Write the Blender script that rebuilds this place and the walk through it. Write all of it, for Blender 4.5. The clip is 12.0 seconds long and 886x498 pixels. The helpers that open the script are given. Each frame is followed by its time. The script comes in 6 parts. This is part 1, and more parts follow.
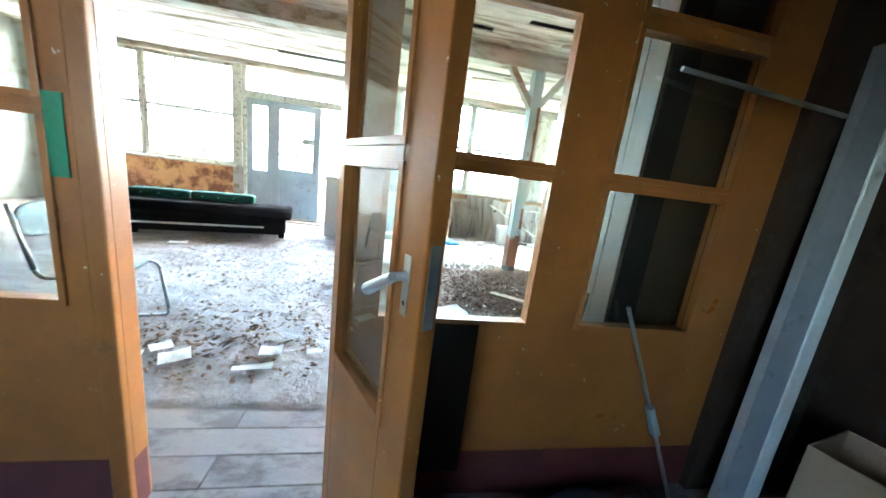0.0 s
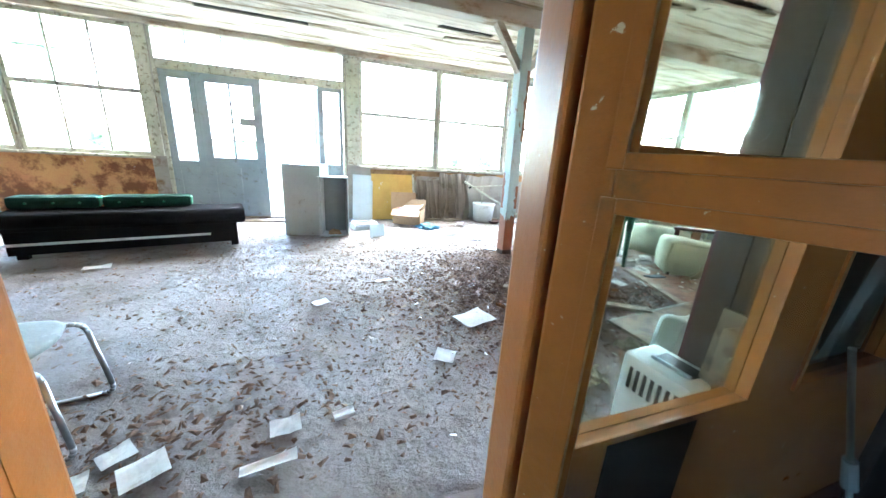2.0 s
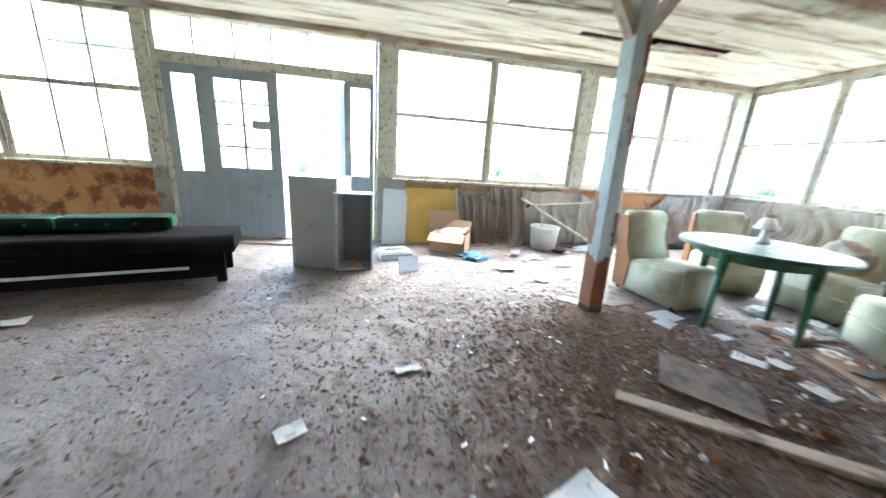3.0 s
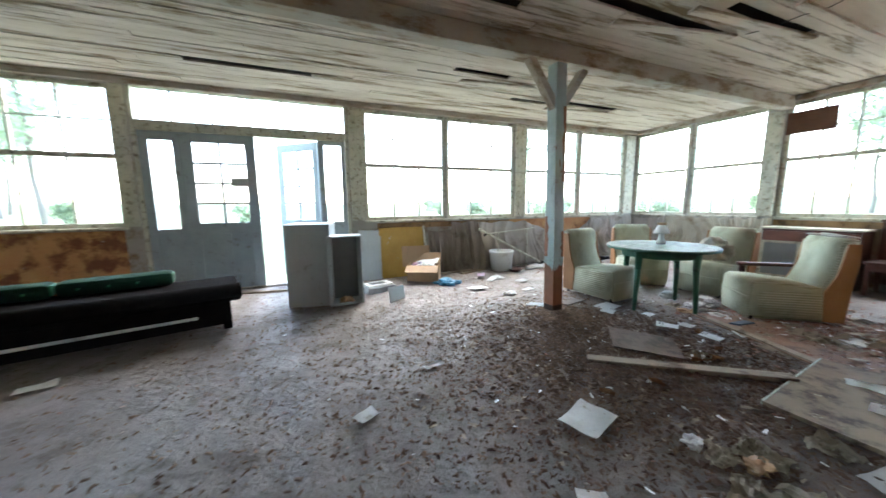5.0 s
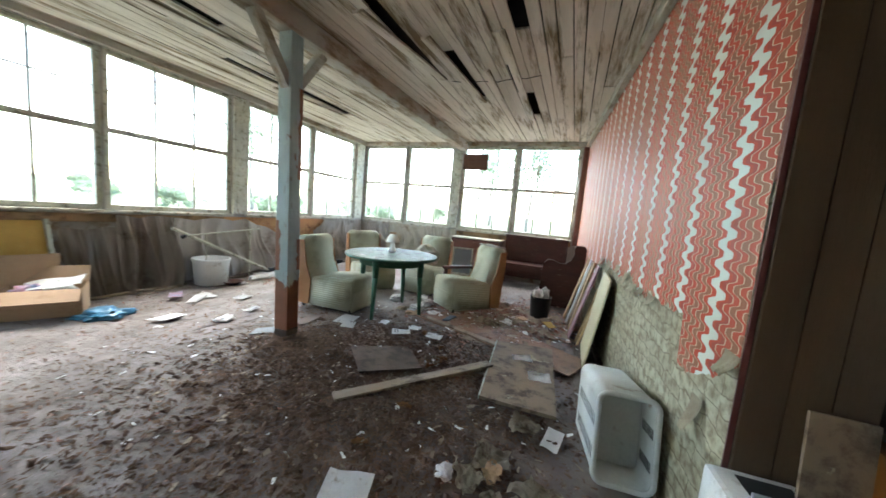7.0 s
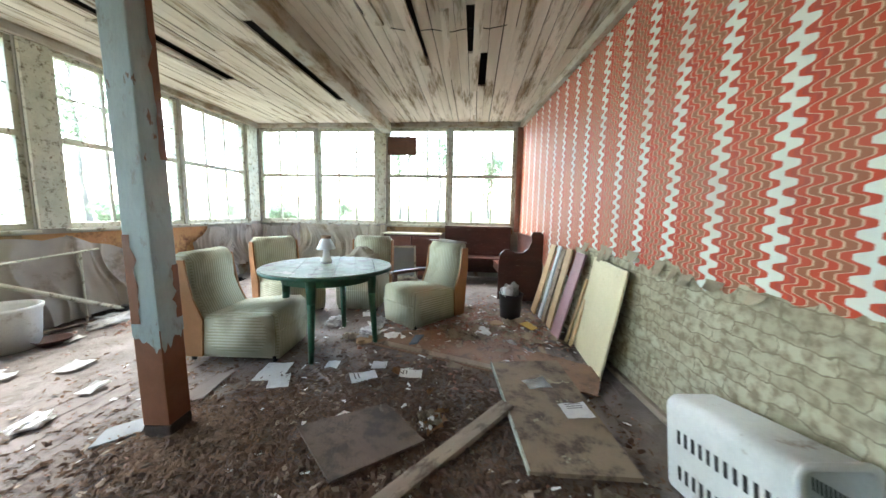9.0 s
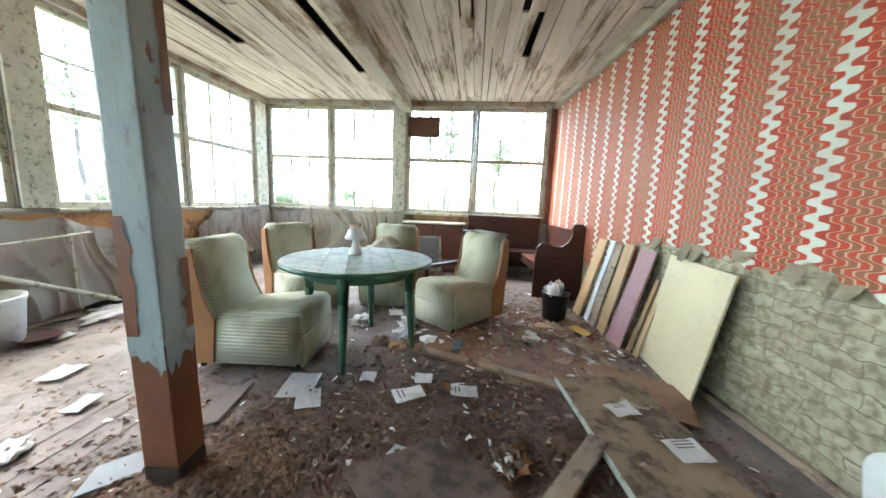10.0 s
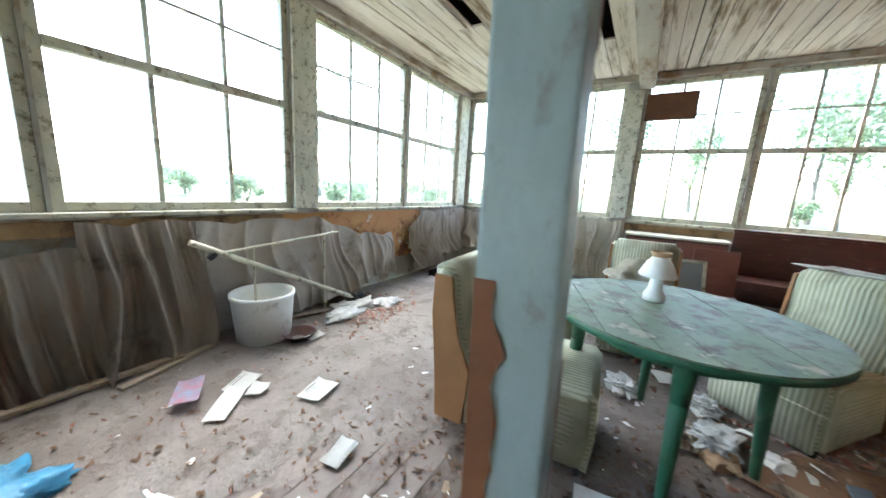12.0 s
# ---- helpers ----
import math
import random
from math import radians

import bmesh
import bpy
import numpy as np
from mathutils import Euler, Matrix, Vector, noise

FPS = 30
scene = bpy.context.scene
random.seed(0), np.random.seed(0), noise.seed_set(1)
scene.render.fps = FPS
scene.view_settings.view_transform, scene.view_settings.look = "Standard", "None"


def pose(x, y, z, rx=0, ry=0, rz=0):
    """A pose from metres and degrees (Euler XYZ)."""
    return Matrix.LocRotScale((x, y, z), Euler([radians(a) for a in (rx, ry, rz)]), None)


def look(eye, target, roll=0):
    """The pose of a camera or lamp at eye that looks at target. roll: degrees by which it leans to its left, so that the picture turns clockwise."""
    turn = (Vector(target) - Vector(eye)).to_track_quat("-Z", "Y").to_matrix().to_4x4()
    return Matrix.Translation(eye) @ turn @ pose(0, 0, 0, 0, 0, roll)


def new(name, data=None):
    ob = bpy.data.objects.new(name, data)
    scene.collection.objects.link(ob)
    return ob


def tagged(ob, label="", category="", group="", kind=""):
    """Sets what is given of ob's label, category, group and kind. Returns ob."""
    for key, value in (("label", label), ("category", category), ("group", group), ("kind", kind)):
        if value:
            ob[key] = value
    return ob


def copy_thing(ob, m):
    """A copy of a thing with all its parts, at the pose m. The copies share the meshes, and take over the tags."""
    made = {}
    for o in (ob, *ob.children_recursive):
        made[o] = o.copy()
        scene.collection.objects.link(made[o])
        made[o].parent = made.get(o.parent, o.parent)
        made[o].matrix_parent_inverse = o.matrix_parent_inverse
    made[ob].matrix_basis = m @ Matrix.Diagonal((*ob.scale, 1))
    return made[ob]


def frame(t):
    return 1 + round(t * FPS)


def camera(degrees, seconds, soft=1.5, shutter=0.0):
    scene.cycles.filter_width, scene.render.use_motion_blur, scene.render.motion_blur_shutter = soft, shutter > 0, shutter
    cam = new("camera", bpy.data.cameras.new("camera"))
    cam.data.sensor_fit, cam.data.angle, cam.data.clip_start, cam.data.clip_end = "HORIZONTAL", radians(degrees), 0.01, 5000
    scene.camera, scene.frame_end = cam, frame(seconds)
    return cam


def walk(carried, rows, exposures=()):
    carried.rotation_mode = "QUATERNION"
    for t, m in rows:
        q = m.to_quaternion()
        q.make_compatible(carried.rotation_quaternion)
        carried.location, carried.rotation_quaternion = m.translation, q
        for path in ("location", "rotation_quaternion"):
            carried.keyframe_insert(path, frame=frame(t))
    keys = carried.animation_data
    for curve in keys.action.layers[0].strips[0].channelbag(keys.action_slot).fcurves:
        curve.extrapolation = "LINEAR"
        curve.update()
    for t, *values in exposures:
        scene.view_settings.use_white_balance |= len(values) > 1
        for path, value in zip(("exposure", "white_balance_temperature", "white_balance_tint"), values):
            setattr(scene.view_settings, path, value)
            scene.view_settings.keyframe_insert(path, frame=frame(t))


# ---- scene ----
cam = camera(108.1, 12.0, soft=1.5, shutter=0.4)
HALL_ROWS = [
    (0.0, pose(-0.592, -1.782, 1.203, 77.98, -7.00, -8.79)),
    (0.5, pose(-0.644, -1.644, 1.190, 80.73, -6.20, -11.65)),
    (1.0, pose(-0.717, -1.466, 1.270, 81.12, -4.67, -13.17)),
    (1.5, pose(-0.860, -1.250, 1.265, 76.00, -2.00, -19.50)),
    (2.0, pose(-1.010, -1.150, 1.262, 74.00, -3.40, -18.50)),
    (2.5, pose(-0.985, -0.900, 1.258, 79.00, -3.20, -18.00)),
    (3.0, pose(-0.760, 0.180, 1.260, 75.20, -3.60, -11.50)),
    (3.2, pose(-0.740, 0.350, 1.260, 74.20, -3.30, -10.00)),
]
ROOM_ROWS = [
    (4.8, (-1.408, -0.334, 1.252), (-0.772, 1.529, 0.905), 0.4),
    (5.0, (-1.364, -0.300, 1.255), (-0.615, 1.535, 0.985), -0.6),
    (5.5, (-1.233, -0.169, 1.270), (-0.257, 1.549, 0.958), 1.6),
    (6.0, (-1.216, -0.013, 1.282), (-0.065, 1.602, 1.023), 3.0),
    (6.5, (-1.145, 0.064, 1.304), (0.481, 1.211, 1.109), 4.7),
    (7.0, (-1.022, 0.164, 1.310), (0.824, 0.902, 1.092), 5.1),
    (7.2, (-0.967, 0.211, 1.298), (0.916, 0.842, 1.064), 5.3),
    (7.5, (-0.838, 0.327, 1.318), (1.101, 0.769, 1.108), 4.0),
    (9.3, (-0.193, 1.067, 1.232), (1.785, 1.252, 1.002), 1.1),
    (9.5, (-0.104, 1.157, 1.217), (1.856, 1.448, 0.948), 2.6),
    (10.0, (0.080, 1.374, 1.219), (2.050, 1.559, 0.926), 2.4),
    (10.5, (0.216, 1.647, 1.262), (2.169, 1.926, 0.938), 3.7),
    (11.0, (0.374, 1.951, 1.271), (2.234, 2.624, 0.971), 3.2),
    (11.5, (0.520, 2.197, 1.265), (2.247, 3.140, 0.909), 4.2),
    (12.0, (0.633, 2.447, 1.263), (2.311, 3.474, 0.902), 3.4),
]
walk(cam, HALL_ROWS + [(t, look(e, g, r)) for t, e, g, r in ROOM_ROWS],
     exposures=[(0.0, 6.6, 5500, 3), (1.0, 6.4, 5500, 3), (2.0, 6.05, 5500, 4), (2.5, 5.7, 5700, 6), (3.0, 5.35, 5900, 8), (3.2, 5.25, 5900, 8), (4.8, 4.5, 6000, 8),
                (5.5, 4.2, 6000, 7), (6.0, 4.17, 6050, 7), (7.5, 4.27, 6350, 9), (10.0, 4.56, 6450, 9), (11.0, 4.52, 6300, 9), (12.0, 4.3, 6100, 7)])

# ---- world and sun: bright overcast day in a wood ----
world = bpy.data.worlds.new("overcast")
scene.world = world
world.use_nodes = True
wn = world.node_tree.nodes
sky = wn.new("ShaderNodeTexSky")
sky.sky_type, sky.sun_disc = "NISHITA", False
sky.sun_elevation, sky.sun_rotation = radians(52), radians(35)
sky.dust_density, sky.air_density, sky.ozone_density = 1.5, 1.2, 1.5
wn["Background"].inputs["Strength"].default_value = 0.15
world.node_tree.links.new(sky.outputs["Color"], wn["Background"].inputs["Color"])
sun_data = bpy.data.lights.new("sun", "SUN")
sun_data.energy, sun_data.angle, sun_data.color = 0.55, radians(50), (1.0, 0.92, 0.8)
sun = new("sun", sun_data)
sun.matrix_world = look((18, 26, 40), (0, 0, 0))


# ---- materials ----
def nodes_of(name):
    m = bpy.data.materials.new(name)
    m.use_nodes = True
    return m, m.node_tree.nodes, m.node_tree.links, m.node_tree.nodes["Principled BSDF"]


def surface(name, base, other=None, scale=3.0, rough=0.7, spot=None, spot_scale=9.0, spot_amount=0.5, bump=0.25, grain=60.0,
            metal=0.0, stretch=(1, 1, 1), vary=0.0, worn=None, worn_scale=4.0, worn_at=0.6, spec=0.35):
    """Two-scale colour variation, optional dirt spots, optional worn layer and a fine relief."""
    m, n, l, b = nodes_of(name)
    other = other or tuple(c * 0.72 for c in base)
    co = n.new("ShaderNodeTexCoord")
    mp = n.new("ShaderNodeMapping")
    mp.inputs["Scale"].default_value = stretch
    geo = n.new("ShaderNodeObjectInfo")
    add = n.new("ShaderNodeVectorMath")
    add.operation = "ADD"
    rnd = n.new("ShaderNodeVectorMath")
    rnd.operation = "SCALE"
    l.new(geo.outputs["Random"], rnd.inputs[0])
    rnd.inputs["Scale"].default_value = 17.0 if vary else 0.0
    l.new(co.outputs["Object"], mp.inputs["Vector"])
    l.new(mp.outputs["Vector"], add.inputs[0])
    l.new(rnd.outputs["Vector"], add.inputs[1])

    def noise_tex(sc, detail=6, r=0.6):
        t = n.new("ShaderNodeTexNoise")
        t.inputs["Scale"].default_value, t.inputs["Detail"].default_value, t.inputs["Roughness"].default_value = sc, detail, r
        l.new(add.outputs["Vector"], t.inputs["Vector"])
        return t

    def ramp(src, lo, hi):
        r = n.new("ShaderNodeMapRange")
        r.inputs["From Min"].default_value, r.inputs["From Max"].default_value = lo, hi
        l.new(src, r.inputs["Value"])
        return r.outputs["Result"]

    def mix(fac, a, c):
        x = n.new("ShaderNodeMix")
        x.data_type = "RGBA"
        for sock, v in ((x.inputs["Factor"], fac), (x.inputs["A"], a), (x.inputs["B"], c)):
            if isinstance(v, tuple):
                sock.default_value = (*v, 1)
            elif isinstance(v, float):
                sock.default_value = v
            else:
                l.new(v, sock)
        return x.outputs["Result"]
    big = noise_tex(scale)
    col = mix(ramp(big.outputs["Fac"], 0.35, 0.65), base, other)
    fine = noise_tex(grain, 4, 0.7)
    dark = tuple(c * 0.75 for c in base)
    f2 = n.new("ShaderNodeMath")
    f2.operation = "MULTIPLY"
    l.new(ramp(fine.outputs["Fac"], 0.45, 0.75), f2.inputs[0])
    f2.inputs[1].default_value = 0.5
    col = mix(f2.outputs["Value"], col, dark)
    if spot:
        sp = noise_tex(spot_scale, 8, 0.7)
        lo = 0.66 - 0.3 * spot_amount
        col = mix(ramp(sp.outputs["Fac"], lo, lo + 0.12), col, spot)
    height = fine.outputs["Fac"]
    if worn:
        wt = noise_tex(worn_scale, 9, 0.62)
        edge = ramp(wt.outputs["Fac"], worn_at, worn_at + 0.02)
        col = mix(edge, col, worn)
        hm = n.new("ShaderNodeMath")
        hm.operation = "MULTIPLY_ADD"
        l.new(edge, hm.inputs[0])
        hm.inputs[1].default_value = -0.6
        l.new(height, hm.inputs[2])
        height = hm.outputs["Value"]
    if vary:
        hsv = n.new("ShaderNodeHueSaturation")
        vr = n.new("ShaderNodeMapRange")
        vr.inputs["To Min"].default_value, vr.inputs["To Max"].default_value = 1 - vary, 1 + vary
        l.new(geo.outputs["Random"], vr.inputs["Value"])
        l.new(vr.outputs["Result"], hsv.inputs["Value"])
        l.new(col, hsv.inputs["Color"])
        col = hsv.outputs["Color"]
    l.new(col, b.inputs["Base Color"])
    rr = n.new("ShaderNodeMapRange")
    rr.inputs["To Min"].default_value, rr.inputs["To Max"].default_value = max(rough - 0.12, 0.03), min(rough + 0.12, 1)
    l.new(big.outputs["Fac"], rr.inputs["Value"])
    l.new(rr.outputs["Result"], b.inputs["Roughness"])
    b.inputs["Metallic"].default_value = metal
    b.inputs["Specular IOR Level"].default_value = spec
    bp = n.new("ShaderNodeBump")
    bp.inputs["Strength"].default_value, bp.inputs["Distance"].default_value = bump, 0.01
    l.new(height, bp.inputs["Height"])
    l.new(bp.outputs["Normal"], b.inputs["Normal"])
    return m


frame_paint = surface("weathered_cream_paint", (0.58, 0.57, 0.46), (0.42, 0.42, 0.33), 5, 0.65, spot=(0.16, 0.13, 0.09), spot_scale=14, spot_amount=0.45, worn=(0.25, 0.2, 0.14), worn_scale=11, worn_at=0.64)
door_paint = surface("grey_blue_door_paint", (0.34, 0.39, 0.41), (0.28, 0.33, 0.35), 3, 0.5, spot=(0.2, 0.2, 0.18), spot_scale=10, spot_amount=0.3, bump=0.15)
brown_paint = surface("orange_brown_gloss_paint", (0.36, 0.125, 0.024), (0.28, 0.095, 0.02), 4, 0.32, spot=(0.2, 0.09, 0.03), spot_scale=7, spot_amount=0.25, bump=0.12, worn=(0.62, 0.54, 0.42), worn_scale=34, worn_at=0.685, spec=0.5)
skirt_paint = surface("dark_red_skirting_paint", (0.12, 0.03, 0.025), (0.08, 0.022, 0.02), 6, 0.5)
ceiling_wood = surface("limewashed_ceiling_boards", (0.68, 0.61, 0.53), (0.52, 0.45, 0.36), 2.2, 0.85, spot=(0.2, 0.14, 0.08), spot_scale=3.2, spot_amount=0.5, stretch=(0.25, 2, 2), bump=0.35, grain=45)
beam_wood = surface("flaking_whitewashed_beam", (0.46, 0.43, 0.37), (0.34, 0.28, 0.21), 3, 0.85, spot=(0.22, 0.16, 0.1), spot_scale=6, spot_amount=0.5, stretch=(0.4, 1, 1))
# near-black: void darkness put into the colour; also subfloor, stub core and black panel
void_dark = surface("near_black_void_shade", (0.025, 0.02, 0.016), rough=0.95)
floor_plank = surface("dirty_painted_floorboard", (0.2, 0.165, 0.15), (0.15, 0.12, 0.105), 2.5, 0.6, spot=(0.075, 0.055, 0.045), spot_scale=7, spot_amount=0.55, stretch=(0.5, 1, 1), vary=0.15, bump=0.3)
litter = surface("leaf_litter", (0.18, 0.11, 0.065), (0.1, 0.065, 0.045), 9, 0.9, spot=(0.19, 0.125, 0.08), spot_scale=26, spot_amount=0.4)
brick_plaster = surface("peeling_orange_plaster", (0.46, 0.22, 0.1), (0.5, 0.3, 0.12), 2.5, 0.9, spot=(0.17, 0.07, 0.035), spot_scale=3.5, spot_amount=0.62, bump=0.6, worn=(0.5, 0.45, 0.38), worn_scale=3, worn_at=0.62)
plaster = surface("grimy_pale_plaster", (0.42, 0.41, 0.37), (0.31, 0.29, 0.25), 1.6, 0.9, spot=(0.2, 0.13, 0.07), spot_scale=3, spot_amount=0.45, bump=0.4)
drape_cloth = surface("dusty_grey_cloth", (0.4, 0.36, 0.32), (0.32, 0.285, 0.25), 1.4, 0.95, spot=(0.2, 0.165, 0.13), spot_scale=2.6, spot_amount=0.35, bump=0.2, grain=160)
dark_drape = surface("stained_dark_cloth", (0.29, 0.25, 0.215), (0.215, 0.18, 0.15), 1.2, 0.95, spot=(0.13, 0.1, 0.08), spot_scale=2.5, spot_amount=0.4, grain=160)
cream_cloth = surface("cream_curtain_cloth", (0.48, 0.44, 0.35), (0.38, 0.34, 0.26), 3, 0.95, spot=(0.25, 0.2, 0.13), spot_scale=4, spot_amount=0.3, grain=160)
table_green = surface("green_painted_wood", (0.032, 0.13, 0.068), (0.026, 0.1, 0.055), 5, 0.45, spot=(0.1, 0.13, 0.09), spot_scale=9, spot_amount=0.3)
table_top = surface("dusty_green_tabletop", (0.165, 0.205, 0.135), (0.105, 0.155, 0.095), 4, 0.6, spot=(0.075, 0.06, 0.04), spot_scale=9, spot_amount=0.55, worn=(0.26, 0.26, 0.19), worn_scale=6, worn_at=0.6)
cabinet_grey = surface("pale_grey_laminate", (0.53, 0.58, 0.6), (0.47, 0.52, 0.53), 2, 0.45, spot=(0.28, 0.27, 0.25), spot_scale=8, spot_amount=0.2, bump=0.06)
# pale laminate at half brightness: cabinet's inner shade in colour; plain dark grey elsewhere
cabinet_inner = surface("shade_and_dark_grey_laminate", (0.26, 0.29, 0.3), (0.2, 0.22, 0.23), 2, 0.6)
white_plastic = surface("white_plastic", (0.74, 0.75, 0.72), (0.66, 0.67, 0.64), 3, 0.4, spot=(0.4, 0.36, 0.3), spot_scale=6, spot_amount=0.25, bump=0.06)
grey_plastic = surface("grey_plastic", (0.4, 0.43, 0.44), rough=0.5, bump=0.06)
black_plastic = surface("black_plastic", (0.02, 0.021, 0.021), rough=0.45, bump=0.06)
dark_wood = surface("dark_stained_wood", (0.075, 0.026, 0.018), (0.05, 0.02, 0.014), 3, 0.4, stretch=(1, 1, 4), spot=(0.14, 0.1, 0.08), spot_scale=9, spot_amount=0.25, bump=0.15)
red_wood = surface("reddish_brown_veneer", (0.16, 0.055, 0.035), (0.11, 0.038, 0.025), 4, 0.45, stretch=(1, 1, 3))
raw_wood = surface("pale_raw_timber", (0.5, 0.36, 0.2), (0.4, 0.27, 0.14), 5, 0.75, stretch=(1, 1, 0.3), spot=(0.28, 0.17, 0.08), spot_scale=6, spot_amount=0.35, vary=0.15)
old_wood = surface("grey_weathered_timber", (0.33, 0.27, 0.2), (0.22, 0.17, 0.12), 5, 0.85, stretch=(0.4, 1, 1), spot=(0.1, 0.07, 0.05), spot_scale=9, spot_amount=0.5, vary=0.15)
plank_wall_wood = surface("brown_varnished_planks", (0.078, 0.046, 0.023), (0.055, 0.032, 0.017), 3, 0.5, stretch=(2, 2, 0.3), vary=0.12)
mauve_board = surface("mauve_painted_board", (0.3, 0.17, 0.18), (0.25, 0.14, 0.15), 5, 0.6, spot=(0.2, 0.15, 0.12), spot_amount=0.3)
cream_board = surface("cream_laminate_board", (0.6, 0.54, 0.34), (0.54, 0.48, 0.3), 2, 0.5, spot=(0.38, 0.31, 0.18), spot_scale=12, spot_amount=0.15, bump=0.05)
yellow_board = surface("yellow_painted_board", (0.55, 0.36, 0.09), (0.47, 0.29, 0.07), 4, 0.65, worn=(0.55, 0.5, 0.4), worn_scale=6, worn_at=0.62)
ply_dirty = surface("dirty_plywood", (0.25, 0.185, 0.115), (0.17, 0.125, 0.08), 3, 0.75, spot=(0.065, 0.045, 0.03), spot_scale=6, spot_amount=0.55, worn=(0.33, 0.3, 0.2), worn_scale=5, worn_at=0.63)
sheet_brown = surface("brown_hardboard", (0.25, 0.14, 0.08), (0.19, 0.1, 0.06), 3, 0.65, spot=(0.09, 0.055, 0.035), spot_scale=5, spot_amount=0.5)
carton = surface("brown_cardboard", (0.44, 0.3, 0.18), (0.38, 0.25, 0.15), 3, 0.85, spot=(0.28, 0.18, 0.1), spot_scale=6, spot_amount=0.3)
paper = surface("dirty_white_paper", (0.82, 0.83, 0.82), (0.74, 0.74, 0.71), 6, 0.85, spot=(0.45, 0.4, 0.32), spot_scale=11, spot_amount=0.22, vary=0.12)
print_ink = surface("grey_print", (0.2, 0.19, 0.18), rough=0.8)
pink_print = surface("faded_pink_print", (0.55, 0.25, 0.3), (0.3, 0.42, 0.6), 12, 0.6)
blue_bag = surface("blue_plastic_bag", (0.05, 0.24, 0.4), (0.04, 0.17, 0.3), 8, 0.35, bump=0.5)
clear_bag = surface("crumpled_clear_plastic", (0.55, 0.56, 0.55), (0.42, 0.42, 0.41), 12, 0.3, bump=0.6)
steel = surface("dull_steel", (0.5, 0.5, 0.5), rough=0.35, metal=0.9, bump=0.05)
rail_metal = surface("pale_aluminium_profile", (0.5, 0.53, 0.56), (0.42, 0.45, 0.48), 5, 0.35, metal=0.4, spot=(0.25, 0.25, 0.25), spot_amount=0.25)
rust = surface("rusty_enamel", (0.1, 0.035, 0.025), (0.06, 0.025, 0.02), 9, 0.6)
orange_board = surface("orange_chair_side_board", (0.36, 0.175, 0.07), (0.29, 0.14, 0.055), 4, 0.55, spot=(0.3, 0.16, 0.06), spot_amount=0.25)
blackout = surface("black_upholstery", (0.01, 0.0095, 0.01), (0.015, 0.013, 0.0125), 5, 1.0, spec=0.02)
green_cloth = surface("dark_green_cloth", (0.011, 0.045, 0.026), (0.009, 0.034, 0.02), 5, 0.9, spec=0.15)
blue_cloth = surface("faded_blue_cloth", (0.14, 0.18, 0.24), (0.1, 0.13, 0.18), 5, 0.9, bump=0.4)
# hall colour lowered to carry the hall's lack of light, besides the dirt spots
hall_paint = surface("dingy_dimmed_hall_wall", (0.05, 0.026, 0.013), (0.033, 0.018, 0.01), 2, 0.85, spot=(0.05, 0.04, 0.03), spot_amount=0.4)
green_tape = surface("green_tape", (0.03, 0.2, 0.09), rough=0.4)
rubble_mat = surface("plaster_and_brick_rubble", (0.34, 0.26, 0.22), (0.28, 0.1, 0.06), 14, 0.9, spot=(0.5, 0.48, 0.44), spot_scale=22, spot_amount=0.4)
wall_outside = surface("outside_boards", (0.3, 0.28, 0.24), rough=0.9)
bare_brick = surface("sooty_bare_brick", (0.24, 0.1, 0.07), (0.17, 0.075, 0.055), 9, 0.9, spot=(0.3, 0.25, 0.21), spot_scale=14, spot_amount=0.35, bump=0.6)
rotten_wood = surface("rotten_dark_wood", (0.06, 0.04, 0.03), (0.1, 0.07, 0.05), 9, 0.95, bump=0.8)
bark = surface("bark", (0.2, 0.17, 0.14), (0.13, 0.11, 0.09), 6, 0.9, stretch=(3, 3, 0.6), bump=0.8)
grass_mat = surface("woodland_ground", (0.1, 0.13, 0.04), (0.16, 0.13, 0.07), 0.6, 0.95, spot=(0.06, 0.09, 0.025), spot_scale=2, spot_amount=0.6)


